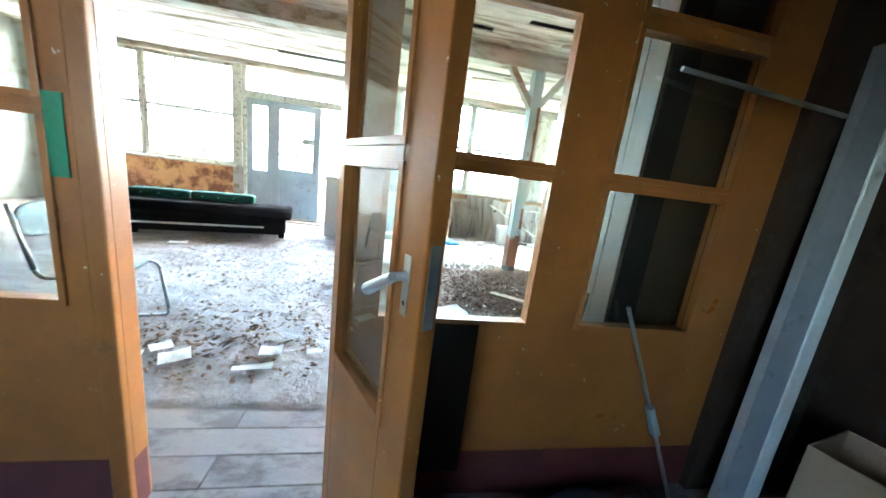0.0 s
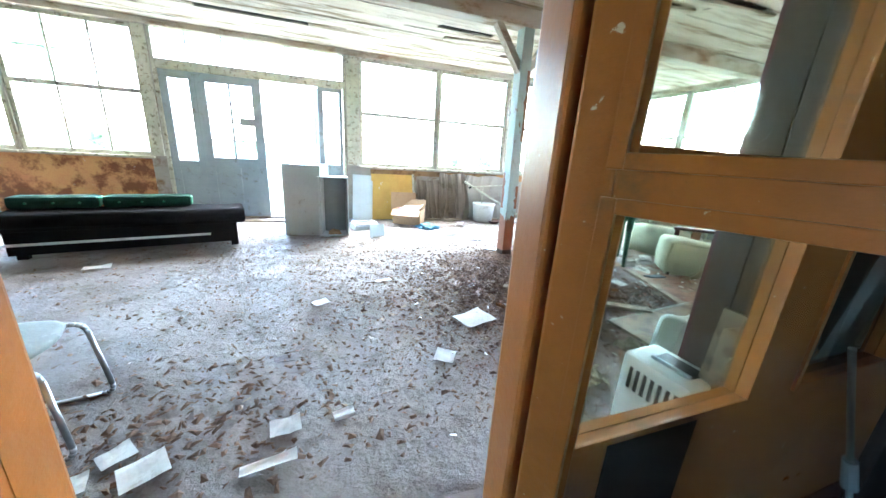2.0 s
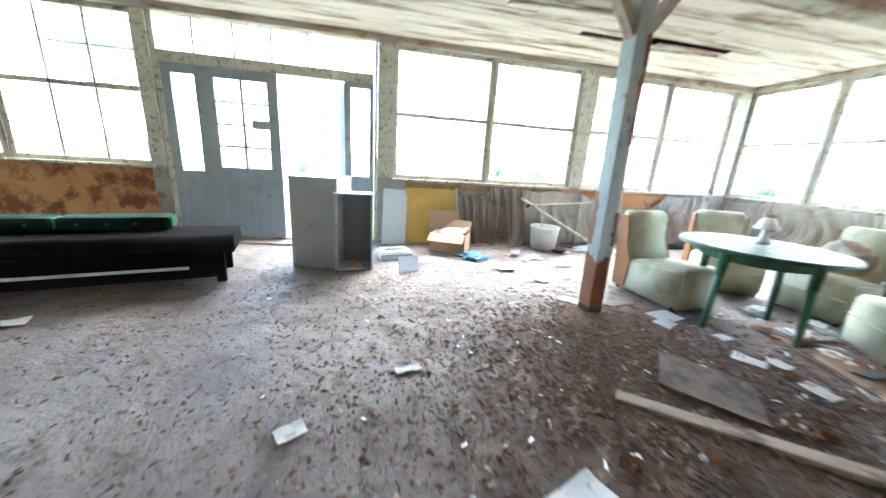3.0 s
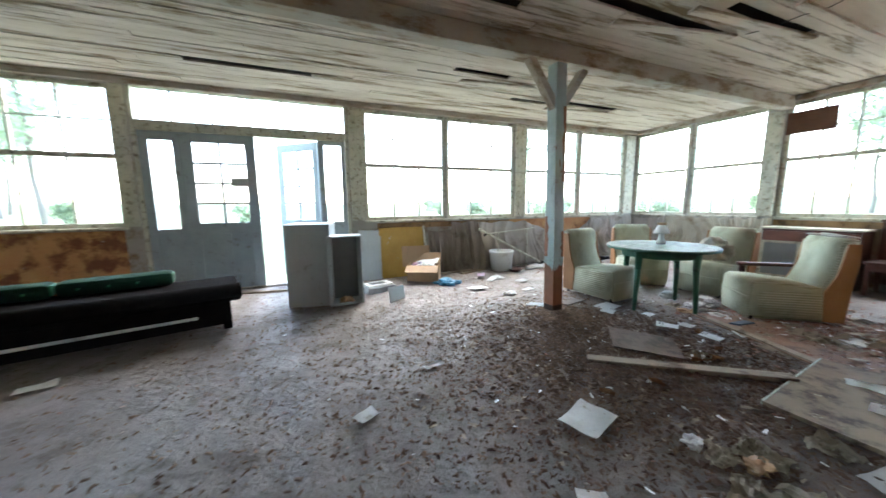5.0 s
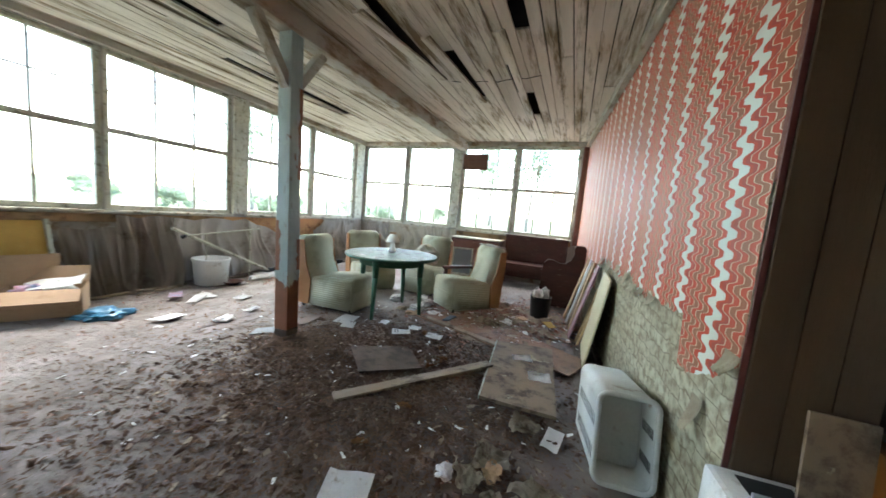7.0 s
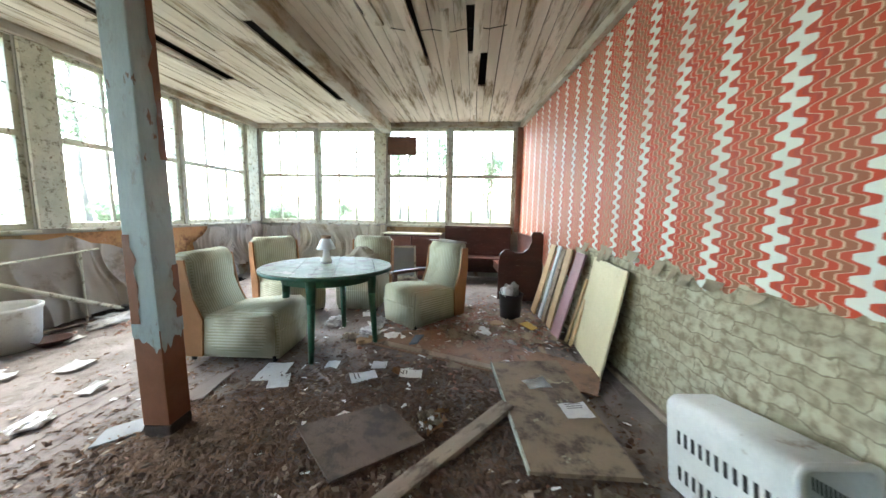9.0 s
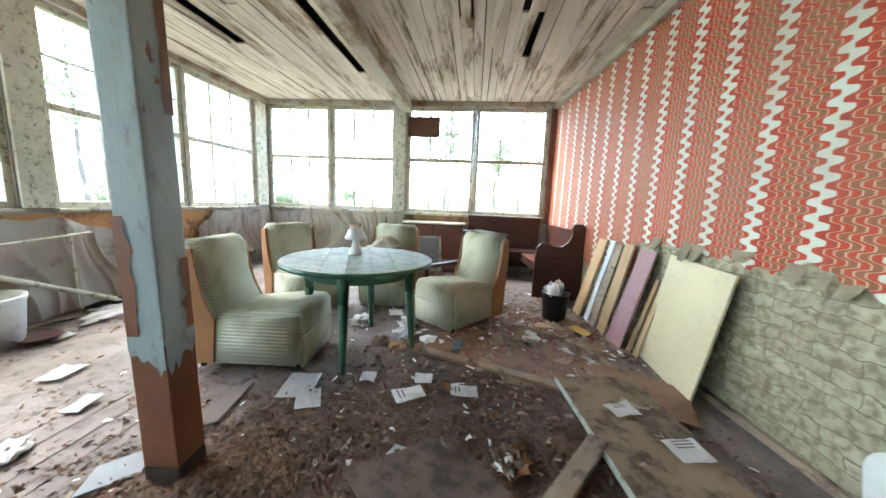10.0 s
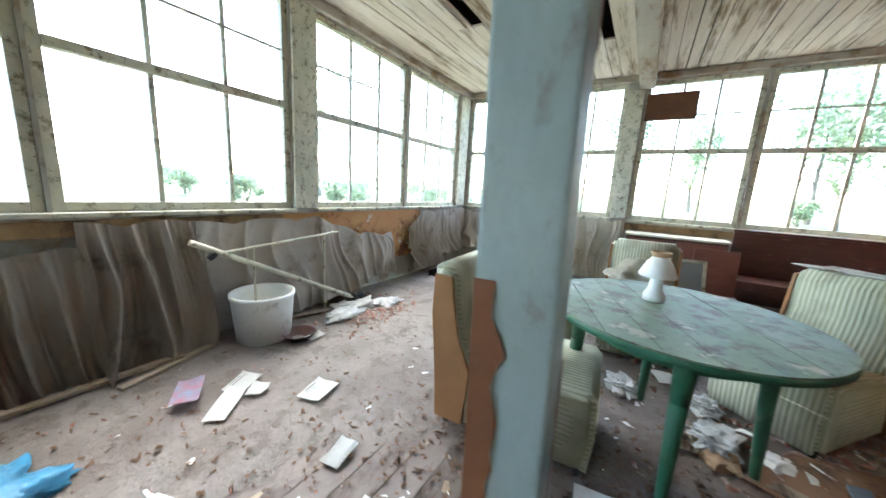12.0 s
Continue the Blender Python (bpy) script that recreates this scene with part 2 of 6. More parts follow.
def soil_material():
    """Trodden grey-brown dust with a darker bed of rotted leaf mulch, both broken up at several scales."""
    m, n, l, b = nodes_of("floor_dirt")
    co = n.new("ShaderNodeTexCoord")

    def tex(scale, detail=8, rough=0.62):
        t = n.new("ShaderNodeTexNoise")
        t.inputs["Scale"].default_value, t.inputs["Detail"].default_value, t.inputs["Roughness"].default_value = scale, detail, rough
        l.new(co.outputs["Object"], t.inputs["Vector"])
        return t.outputs["Fac"]

    def span(v, lo, hi, a=0.0, c=1.0):
        r = n.new("ShaderNodeMapRange")
        r.interpolation_type = "SMOOTHSTEP"
        for key, x in (("From Min", lo), ("From Max", hi), ("To Min", a), ("To Max", c)):
            r.inputs[key].default_value = x
        l.new(v, r.inputs["Value"])
        return r.outputs["Result"]

    def blend(fac, a, c):
        x = n.new("ShaderNodeMix")
        x.data_type = "RGBA"
        l.new(fac, x.inputs["Factor"])
        for sock, v in ((x.inputs["A"], a), (x.inputs["B"], c)):
            if isinstance(v, tuple):
                sock.default_value = (*v, 1)
            else:
                l.new(v, sock)
        return x.outputs["Result"]

    far = n.new("ShaderNodeVectorMath")
    far.operation = "DISTANCE"
    l.new(co.outputs["Object"], far.inputs[0])
    far.inputs[1].default_value = (1.25, 1.35, 0.0)
    warped = n.new("ShaderNodeMath")
    warped.operation = "MULTIPLY_ADD"
    l.new(tex(1.7), warped.inputs[0])
    warped.inputs[1].default_value = 1.6
    l.new(far.outputs["Value"], warped.inputs[2])
    mulch = span(warped.outputs["Value"], 1.75, 2.9, 1.0, 0.0)
    dust = blend(span(tex(1.1), 0.38, 0.62), (0.145, 0.118, 0.104), (0.22, 0.192, 0.173))
    dust = blend(span(tex(5.5), 0.53, 0.62, 0.0, 0.65), dust, (0.105, 0.078, 0.062))
    bed = blend(span(tex(7.0), 0.4, 0.6), (0.155, 0.108, 0.08), (0.09, 0.062, 0.046))
    col = blend(mulch, dust, bed)
    grit = tex(70.0, 4, 0.75)
    col = blend(span(grit, 0.56, 0.68, 0.0, 0.55), col, (0.055, 0.04, 0.03))
    col = blend(span(tex(41.0, 5, 0.7), 0.64, 0.7, 0.0, 0.6), col, (0.36, 0.32, 0.28))
    l.new(col, b.inputs["Base Color"])
    l.new(span(tex(2.3), 0.35, 0.65, 0.5, 0.8), b.inputs["Roughness"])
    b.inputs["Specular IOR Level"].default_value = 0.45
    lump = n.new("ShaderNodeMath")
    lump.operation = "MULTIPLY_ADD"
    l.new(tex(14.0, 6, 0.6), lump.inputs[0])
    lump.inputs[1].default_value = 2.2
    l.new(grit, lump.inputs[2])
    bp = n.new("ShaderNodeBump")
    bp.inputs["Strength"].default_value, bp.inputs["Distance"].default_value = 0.7, 0.012
    l.new(lump.outputs["Value"], bp.inputs["Height"])
    l.new(bp.outputs["Normal"], b.inputs["Normal"])
    return m


soil = soil_material()


def leaf_material(name, a, c):
    m, n, l, b = nodes_of(name)
    g = n.new("ShaderNodeNewGeometry")
    r = n.new("ShaderNodeMix")
    r.data_type = "RGBA"
    r.inputs["A"].default_value, r.inputs["B"].default_value = (*a, 1), (*c, 1)
    l.new(g.outputs["Random Per Island"], r.inputs["Factor"])
    l.new(r.outputs["Result"], b.inputs["Base Color"])
    b.inputs["Roughness"].default_value = 0.6
    tr = n.new("ShaderNodeBsdfTranslucent")
    l.new(r.outputs["Result"], tr.inputs["Color"])
    mx = n.new("ShaderNodeMixShader")
    mx.inputs["Fac"].default_value = 0.55
    l.new(b.outputs["BSDF"], mx.inputs[1])
    l.new(tr.outputs["BSDF"], mx.inputs[2])
    l.new(mx.outputs["Shader"], n["Material Output"].inputs["Surface"])
    return m


leaf_mat = leaf_material("leaves", (0.19, 0.24, 0.14), (0.32, 0.38, 0.25))


def glass_material(name, rough=0.0, tint=(0.95, 0.98, 0.96)):
    m, n, l, b = nodes_of(name)
    b.inputs["Base Color"].default_value = (*tint, 1)
    b.inputs["Transmission Weight"].default_value = 1.0
    b.inputs["IOR"].default_value = 1.45
    t = n.new("ShaderNodeTexNoise")
    t.inputs["Scale"].default_value, t.inputs["Detail"].default_value = 5, 8
    r = n.new("ShaderNodeMapRange")
    r.inputs["From Min"].default_value, r.inputs["From Max"].default_value = 0.5, 0.85
    r.inputs["To Min"].default_value, r.inputs["To Max"].default_value = rough, rough + 0.12
    l.new(t.outputs["Fac"], r.inputs["Value"])
    l.new(r.outputs["Result"], b.inputs["Roughness"])
    return m


glass = glass_material("window_glass")
door_glass = glass_material("grimy_door_glass", 0.0, (0.86, 0.92, 0.87))


def stripes_cloth():
    """Ribbed pale green upholstery: ribs run back over the seat and along its flanks."""
    m, n, l, b = nodes_of("ribbed_green_upholstery")
    co = n.new("ShaderNodeTexCoord")
    wv = n.new("ShaderNodeTexWave")
    wv.inputs["Scale"].default_value, wv.inputs["Distortion"].default_value = 13.0, 0.4
    wv.bands_direction = "Z"
    sep = n.new("ShaderNodeSeparateXYZ")
    comb = n.new("ShaderNodeCombineXYZ")
    l.new(co.outputs["Object"], sep.inputs["Vector"])
    nrm = n.new("ShaderNodeSeparateXYZ")
    l.new(co.outputs["Normal"], nrm.inputs["Vector"])
    side = n.new("ShaderNodeMath")
    side.operation = "GREATER_THAN"
    side.inputs[1].default_value = 0.75
    flank = n.new("ShaderNodeMath")
    flank.operation = "ABSOLUTE"
    l.new(nrm.outputs["X"], flank.inputs[0])
    l.new(flank.outputs["Value"], side.inputs[0])
    along = n.new("ShaderNodeMix")
    l.new(side.outputs["Value"], along.inputs["Factor"])
    l.new(sep.outputs["X"], along.inputs["A"])
    l.new(sep.outputs["Z"], along.inputs["B"])
    l.new(along.outputs["Result"], comb.inputs["Z"])
    l.new(comb.outputs["Vector"], wv.inputs["Vector"])
    ns = n.new("ShaderNodeTexNoise")
    ns.inputs["Scale"].default_value, ns.inputs["Detail"].default_value = 4, 8
    l.new(co.outputs["Object"], ns.inputs["Vector"])
    r1 = n.new("ShaderNodeMix")
    r1.data_type = "RGBA"
    r1.inputs["A"].default_value, r1.inputs["B"].default_value = (0.36, 0.375, 0.25, 1), (0.53, 0.53, 0.4, 1)
    l.new(wv.outputs["Fac"], r1.inputs["Factor"])
    r2 = n.new("ShaderNodeMix")
    r2.data_type = "RGBA"
    r2.inputs["B"].default_value = (0.2, 0.18, 0.12, 1)
    mr = n.new("ShaderNodeMapRange")
    mr.inputs["From Min"].default_value, mr.inputs["From Max"].default_value = 0.52, 0.75
    mr.inputs["To Max"].default_value = 0.75
    l.new(ns.outputs["Fac"], mr.inputs["Value"])
    l.new(mr.outputs["Result"], r2.inputs["Factor"])
    l.new(r1.outputs["Result"], r2.inputs["A"])
    l.new(r2.outputs["Result"], b.inputs["Base Color"])
    b.inputs["Roughness"].default_value = 0.95
    bp = n.new("ShaderNodeBump")
    bp.inputs["Strength"].default_value, bp.inputs["Distance"].default_value = 0.45, 0.01
    l.new(wv.outputs["Fac"], bp.inputs["Height"])
    l.new(bp.outputs["Normal"], b.inputs["Normal"])
    return m


upholstery = stripes_cloth()


def math_node(n, l, op, a, c=None):
    x = n.new("ShaderNodeMath")
    x.operation = op
    for i, v in enumerate((a, c)):
        if v is None:
            continue
        if isinstance(v, (int, float)):
            x.inputs[i].default_value = v
        else:
            l.new(v, x.inputs[i])
    return x.outputs["Value"]


def wallpaper_material():
    """Seventies wave paper: wavy vertical stripes in red, brown and pale blue-white with thin cream outlines."""
    m, n, l, b = nodes_of("red_wave_wallpaper")
    co = n.new("ShaderNodeTexCoord")
    sep = n.new("ShaderNodeSeparateXYZ")
    l.new(co.outputs["Object"], sep.inputs["Vector"])
    ph = math_node(n, l, "MULTIPLY", sep.outputs["Z"], 2 * math.pi / 0.077)
    s1 = math_node(n, l, "SINE", ph)
    s3 = math_node(n, l, "MULTIPLY", math_node(n, l, "SINE", math_node(n, l, "MULTIPLY", ph, 3.0)), 0.16)
    wave = math_node(n, l, "MULTIPLY", math_node(n, l, "ADD", s1, s3), 0.031)
    u = math_node(n, l, "ADD", math_node(n, l, "SUBTRACT", sep.outputs["X"], 0.153), wave)
    f = math_node(n, l, "FRACT", math_node(n, l, "DIVIDE", u, WAVE))
    cr = n.new("ShaderNodeValToRGB")
    cr.color_ramp.interpolation = "CONSTANT"
    red, dull, brown, cream, pale = (0.43, 0.055, 0.022, 1), (0.33, 0.05, 0.03, 1), (0.26, 0.1, 0.05, 1), (0.58, 0.42, 0.28, 1), (0.58, 0.63, 0.56, 1)
    stops = [(0.0, pale), (0.2, red), (0.31, cream), (0.332, brown), (0.44, cream), (0.462, red), (0.57, cream), (0.592, brown), (0.7, cream), (0.722, red), (0.83, cream), (0.852, dull), (0.93, red)]
    el = cr.color_ramp.elements
    el[0].position, el[0].color = stops[0]
    el[1].position, el[1].color = stops[1]
    for p, c in stops[2:]:
        e = el.new(p)
        e.color = c
    l.new(f, cr.inputs["Fac"])
    ns = n.new("ShaderNodeTexNoise")
    ns.inputs["Scale"].default_value, ns.inputs["Detail"].default_value = 2.5, 8
    l.new(co.outputs["Object"], ns.inputs["Vector"])
    mr = n.new("ShaderNodeMapRange")
    mr.inputs["From Min"].default_value, mr.inputs["From Max"].default_value, mr.inputs["To Max"].default_value = 0.45, 0.8, 0.45
    l.new(ns.outputs["Fac"], mr.inputs["Value"])
    mx = n.new("ShaderNodeMix")
    mx.data_type = "RGBA"
    mx.inputs["B"].default_value = (0.3, 0.17, 0.11, 1)
    l.new(mr.outputs["Result"], mx.inputs["Factor"])
    l.new(cr.outputs["Color"], mx.inputs["A"])
    l.new(mx.outputs["Result"], b.inputs["Base Color"])
    b.inputs["Roughness"].default_value = 0.6
    b.inputs["Specular IOR Level"].default_value = 0.2
    return m


WAVE = 0.325
wave_paper = wallpaper_material()


def stone_paper_material():
    """Older yellow-green paper printed as rough stone courses."""
    m, n, l, b = nodes_of("stone_print_paper")
    co = n.new("ShaderNodeTexCoord")
    mp = n.new("ShaderNodeMapping")
    mp.inputs["Rotation"].default_value = (radians(90), 0, 0)
    l.new(co.outputs["Object"], mp.inputs["Vector"])
    ns = n.new("ShaderNodeTexNoise")
    ns.inputs["Scale"].default_value, ns.inputs["Detail"].default_value = 9, 7
    l.new(co.outputs["Object"], ns.inputs["Vector"])
    dis = n.new("ShaderNodeMix")
    dis.data_type = "VECTOR"
    dis.inputs["Factor"].default_value = 0.09
    l.new(mp.outputs["Vector"], dis.inputs["A"])
    l.new(ns.outputs["Color"], dis.inputs["B"])
    br = n.new("ShaderNodeTexBrick")
    br.inputs["Color1"].default_value, br.inputs["Color2"].default_value = (0.41, 0.385, 0.265, 1), (0.32, 0.295, 0.195, 1)
    br.inputs["Mortar"].default_value = (0.17, 0.145, 0.09, 1)
    br.inputs["Scale"].default_value = 1.0
    br.inputs["Mortar Smooth"].default_value = 0.7
    br.inputs["Brick Width"].default_value, br.inputs["Row Height"].default_value, br.inputs["Mortar Size"].default_value = 0.19, 0.066, 0.004
    l.new(dis.outputs["Result"], br.inputs["Vector"])
    n2 = n.new("ShaderNodeTexNoise")
    n2.inputs["Scale"].default_value, n2.inputs["Detail"].default_value = 22, 8
    l.new(co.outputs["Object"], n2.inputs["Vector"])
    mr = n.new("ShaderNodeMapRange")
    mr.inputs["From Min"].default_value, mr.inputs["From Max"].default_value, mr.inputs["To Max"].default_value = 0.42, 0.66, 0.9
    l.new(n2.outputs["Fac"], mr.inputs["Value"])
    mx = n.new("ShaderNodeMix")
    mx.data_type = "RGBA"
    mx.inputs["B"].default_value = (0.17, 0.14, 0.085, 1)
    l.new(mr.outputs["Result"], mx.inputs["Factor"])
    l.new(br.outputs["Color"], mx.inputs["A"])
    l.new(mx.outputs["Result"], b.inputs["Base Color"])
    b.inputs["Roughness"].default_value = 0.85
    bp = n.new("ShaderNodeBump")
    bp.inputs["Strength"].default_value, bp.inputs["Distance"].default_value = 0.45, 0.012
    l.new(n2.outputs["Fac"], bp.inputs["Height"])
    l.new(bp.outputs["Normal"], b.inputs["Normal"])
    return m


stone_paper = stone_paper_material()


# ---- mesh helpers ----
def mesh_of(name, bm, material):
    me = bpy.data.meshes.new(name)
    bm.to_mesh(me)
    bm.free()
    me.materials.append(material)
    return me


def part(name, bm, material, parent, label="", smooth=False):
    me = mesh_of(name, bm, material)
    if smooth:
        me.polygons.foreach_set("use_smooth", [True] * len(me.polygons))
    ob = new(name, me)
    ob.parent = parent
    if label:
        ob["label"] = label
    return ob


def piece(name, me, parent, m):
    ob = new(name, me)
    ob.parent = parent
    ob.matrix_basis = m
    return ob


def thing(name, m, label, category, group="", kind=""):
    ob = new(name)
    ob.matrix_basis = m
    return tagged(ob, label, category, group, kind)


def solid(name, bm, material, label="", category="", kind="structure", group="", smooth=False, m=None):
    me = mesh_of(name, bm, material)
    if smooth:
        me.polygons.foreach_set("use_smooth", [True] * len(me.polygons))
    ob = new(name, me)
    if m is not None:
        ob.matrix_basis = m
    return tagged(ob, label, category, group, kind)


def box(bm, x0, x1, y0, y1, z0, z1, bevel=0.0, m=None):
    g = bmesh.ops.create_cube(bm, size=1.0)
    vs = g["verts"]
    for v in vs:
        v.co = Vector((x0 + (v.co.x + 0.5) * (x1 - x0), y0 + (v.co.y + 0.5) * (y1 - y0), z0 + (v.co.z + 0.5) * (z1 - z0)))
    if m is not None:
        bmesh.ops.transform(bm, matrix=m, verts=vs)
    if bevel:
        es = list({e for v in vs for e in v.link_edges})
        bmesh.ops.bevel(bm, geom=es, offset=bevel, segments=2, affect="EDGES", profile=0.6)
    return bm


def B(*a, **k):
    return box(bmesh.new(), *a, **k)


def tube(bm, p, q, r0, r1=None, n=12):
    p, q = Vector(p), Vector(q)
    r1 = r0 if r1 is None else r1
    g = bmesh.ops.create_cone(bm, cap_ends=True, segments=n, radius1=r0, radius2=r1, depth=(q - p).length)
    m = Matrix.Translation((p + q) / 2) @ (q - p).to_track_quat("Z", "Y").to_matrix().to_4x4()
    bmesh.ops.transform(bm, matrix=m, verts=g["verts"])
    return bm


def T(*a, **k):
    return tube(bmesh.new(), *a, **k)


def lathe(bm, profile, n=28, centre=(0, 0, 0)):
    rings = []
    for r, z in profile:
        rings.append([bm.verts.new((centre[0] + r * math.cos(i * 2 * math.pi / n), centre[1] + r * math.sin(i * 2 * math.pi / n), centre[2] + z)) for i in range(n)])
    for a, b in zip(rings, rings[1:]):
        for i in range(n):
            bm.faces.new((a[i], a[(i + 1) % n], b[(i + 1) % n], b[i]))
    bm.faces.new(rings[0][::-1])
    bm.faces.new(rings[-1])
    return bm


def grid(bm, nu, nv, fn):
    vs = [[bm.verts.new(fn(i / nu, j / nv)) for j in range(nv + 1)] for i in range(nu + 1)]
    for i in range(nu):
        for j in range(nv):
            bm.faces.new((vs[i][j], vs[i + 1][j], vs[i + 1][j + 1], vs[i][j + 1]))
    return bm


def thicken(bm, d):
    g = bmesh.ops.solidify(bm, geom=bm.faces[:], thickness=d)
    return bm


def prism(bm, outline, y0, y1):
    """Extrudes an outline of (x, z) from y0 to y1."""
    a = [bm.verts.new((x, y0, z)) for x, z in outline]
    b = [bm.verts.new((x, y1, z)) for x, z in outline]
    n = len(outline)
    bm.faces.new(a)
    bm.faces.new(b[::-1])
    for i in range(n):
        bm.faces.new((a[i], b[i], b[(i + 1) % n], a[(i + 1) % n]))
    bmesh.ops.recalc_face_normals(bm, faces=bm.faces[:])
    return bm


def wall_with_holes(bm, u0, u1, z0, z1, holes, v0, v1):
    us = sorted({u0, u1, *[h[0] for h in holes], *[h[1] for h in holes]})
    zs = sorted({z0, z1, *[h[2] for h in holes], *[h[3] for h in holes]})
    for a, b in zip(us, us[1:]):
        run = None
        for c, d in zip(zs, zs[1:]):
            inside = any(h[0] <= a and b <= h[1] and h[2] <= c and d <= h[3] for h in holes)
            if inside:
                if run:
                    box(bm, a, b, v0, v1, *run)
                run = None
            else:
                run = (run[0], d) if run else (c, d)
        if run:
            box(bm, a, b, v0, v1, *run)
    return bm


def raw_mesh(name, verts, faces, material, label, category, kind="stuff"):
    me = bpy.data.meshes.new(name)
    me.from_pydata(verts, [], faces)
    me.materials.append(material)
    return tagged(new(name, me), label, category, "", kind)


# ---- room shell ----
X0, X1, YN, YS, H = -7.0, 5.955, 5.325, -0.22, 2.93
SILL, RAIL, HEAD = 1.035, 1.94, 2.81
NORTH = [(-6.75, -5.24), (-5.17, -3.67), (-0.47, 0.98), (1.04, 2.5), (2.79, 4.2), (4.28, 5.6)]
EAST = [(5.27, 4.12), (4.04, 2.89), (2.63, 1.47), (1.4, 0.22)]
DOOR = (-3.5, -0.73, 0.0, 2.88)
holes = [(a - 0.02, b + 0.02, SILL - 0.03, HEAD + 0.03) for a, b in NORTH] + [DOOR]
solid("wall_north", wall_with_holes(bmesh.new(), X0, X1 + 0.16, 0, H + 0.4, holes, YN, YN + 0.16), plaster, "grimy pale plaster wall under the long windows", "wall")
east = wall_with_holes(bmesh.new(), 0, YN - YS, 0, H + 0.4, [(YN - a - 0.02, YN - b + 0.02, SILL - 0.03, HEAD + 0.03) for a, b in EAST], 0, 0.16)
solid("wall_east", east, plaster, "grimy pale plaster wall under the end windows", "wall", m=pose(X1, YN, 0, 0, 0, -90))
# the papered wall stands a little askew to the window walls
SKEW = 4.75
XC = 0.29
M_S = pose(0.13, -0.41, 0, 0, 0, SKEW) @ Matrix.Translation((-0.13, -YS, 0))


def wall_y(x):
    return -0.41 + (x - 0.13) * math.tan(radians(SKEW))


solid("wall_south", B(XC + 0.006, X1 + 0.3, YS - 0.2, YS, 0, H + 0.4), stone_paper, "wall with old yellow-green stone-print paper laid bare", "wall", m=M_S)
solid("wall_west", B(X0 - 0.16, X0, -4.4, YN + 0.16, 0, H + 0.4), plaster, "plain grimy end wall", "wall")

# wave wallpaper: a thin sheet with a torn lower edge
random.seed(5)
bm = bmesh.new()
N = 240
tops, lows = [], []
for i in range(N + 1):
    x = XC + 0.006 + (X1 - XC) * i / N
    if x < 0.38:
        low = 0.9 + 0.05 * noise.noise((x * 9, 0, 0)) + 0.03 * noise.noise((x * 30, 1, 0))
    elif x < 0.76:
        low = 0.72 + 0.02 * noise.noise((x * 40, 2, 0))
    elif x < 3.2:
        low = 0.93 + 0.1 * noise.noise((x * 3.1, 4, 0)) + 0.05 * noise.noise((x * 13, 0, 3)) + 0.02 * noise.noise((x * 41, 5, 0))
    else:
        low = 0.55 + 0.12 * noise.noise((x * 2.3, 9, 0))
    if 0.38 < x < 0.66:
        low = 0.71 + (0.66 - x) * 0.4 + 0.02 * noise.noise((x * 31, 8, 0))
    lows.append(bm.verts.new((x, YS + 0.004 + 0.006 * abs(noise.noise((x * 9, 0, 7))), low)))
    tops.append(bm.verts.new((x + 0.04 * max(0.0, 1 - i / 12), YS + 0.005, H - 0.06)))
for i in range(N):
    bm.faces.new((lows[i + 1], lows[i], tops[i], tops[i + 1]))
solid("bare_brick_strip", B(XC + 0.0065, XC + 0.05, YS + 0.0005, YS + 0.0035, 1.5, H - 0.1), bare_brick, "strip of bare dark red brick beside the wallpaper", "brick", "structure", m=M_S)
solid("wallpaper", bm, wave_paper, "red, brown and white wave-pattern wallpaper, torn off below", "wallpaper", m=M_S)


def torn_flap(x, z, w, h, curl, seed):
    def at(u, v):
        s = v * h
        edge = 1 - 0.25 * abs(noise.noise((u * 4, seed, 0)))
        return (x + (u - 0.5) * w * (1 - 0.4 * v), YS + 0.012 + curl * (1 - math.cos(v * 2.4)) * 0.5, z - s * edge + curl * 0.4 * v * v)
    ob = solid("torn_paper_flap", grid(bmesh.new(), 10, 8, at), paper_back, "curled flap of torn wallpaper hanging from the wall", "wallpaper", "thing", "torn flaps", True, M_S)
    return ob


paper_back = surface("wallpaper_backing", (0.32, 0.28, 0.19), (0.23, 0.19, 0.13), 8, 0.9, spot=(0.2, 0.16, 0.1), spot_amount=0.35)
for i, (x, z, w, h, c) in enumerate([(0.33, 0.93, 0.1, 0.1, 0.05), (0.5, 0.68, 0.09, 0.17, 0.05), (1.2, 0.93, 0.09, 0.07, 0.04), (1.42, 0.94, 0.12, 0.07, 0.04), (1.62, 0.93, 0.09, 0.09, 0.05), (1.72, 0.95, 0.06, 0.1, 0.04), (1.85, 0.98, 0.1, 0.12, 0.04), (2.15, 1.0, 0.16, 0.08, 0.03), (2.5, 0.99, 0.12, 0.14, 0.04), (2.6, 1.0, 0.1, 0.17, 0.05), (2.95, 0.99, 0.12, 0.12, 0.05)]):
    torn_flap(x, z, w, h, c, i * 3.1)
solid("trim_south", B(XC, X1, YS, YS + 0.035, 0, 0.05, 0.006), old_wood, "low grey skirting strip along the papered wall", "trim", m=M_S)

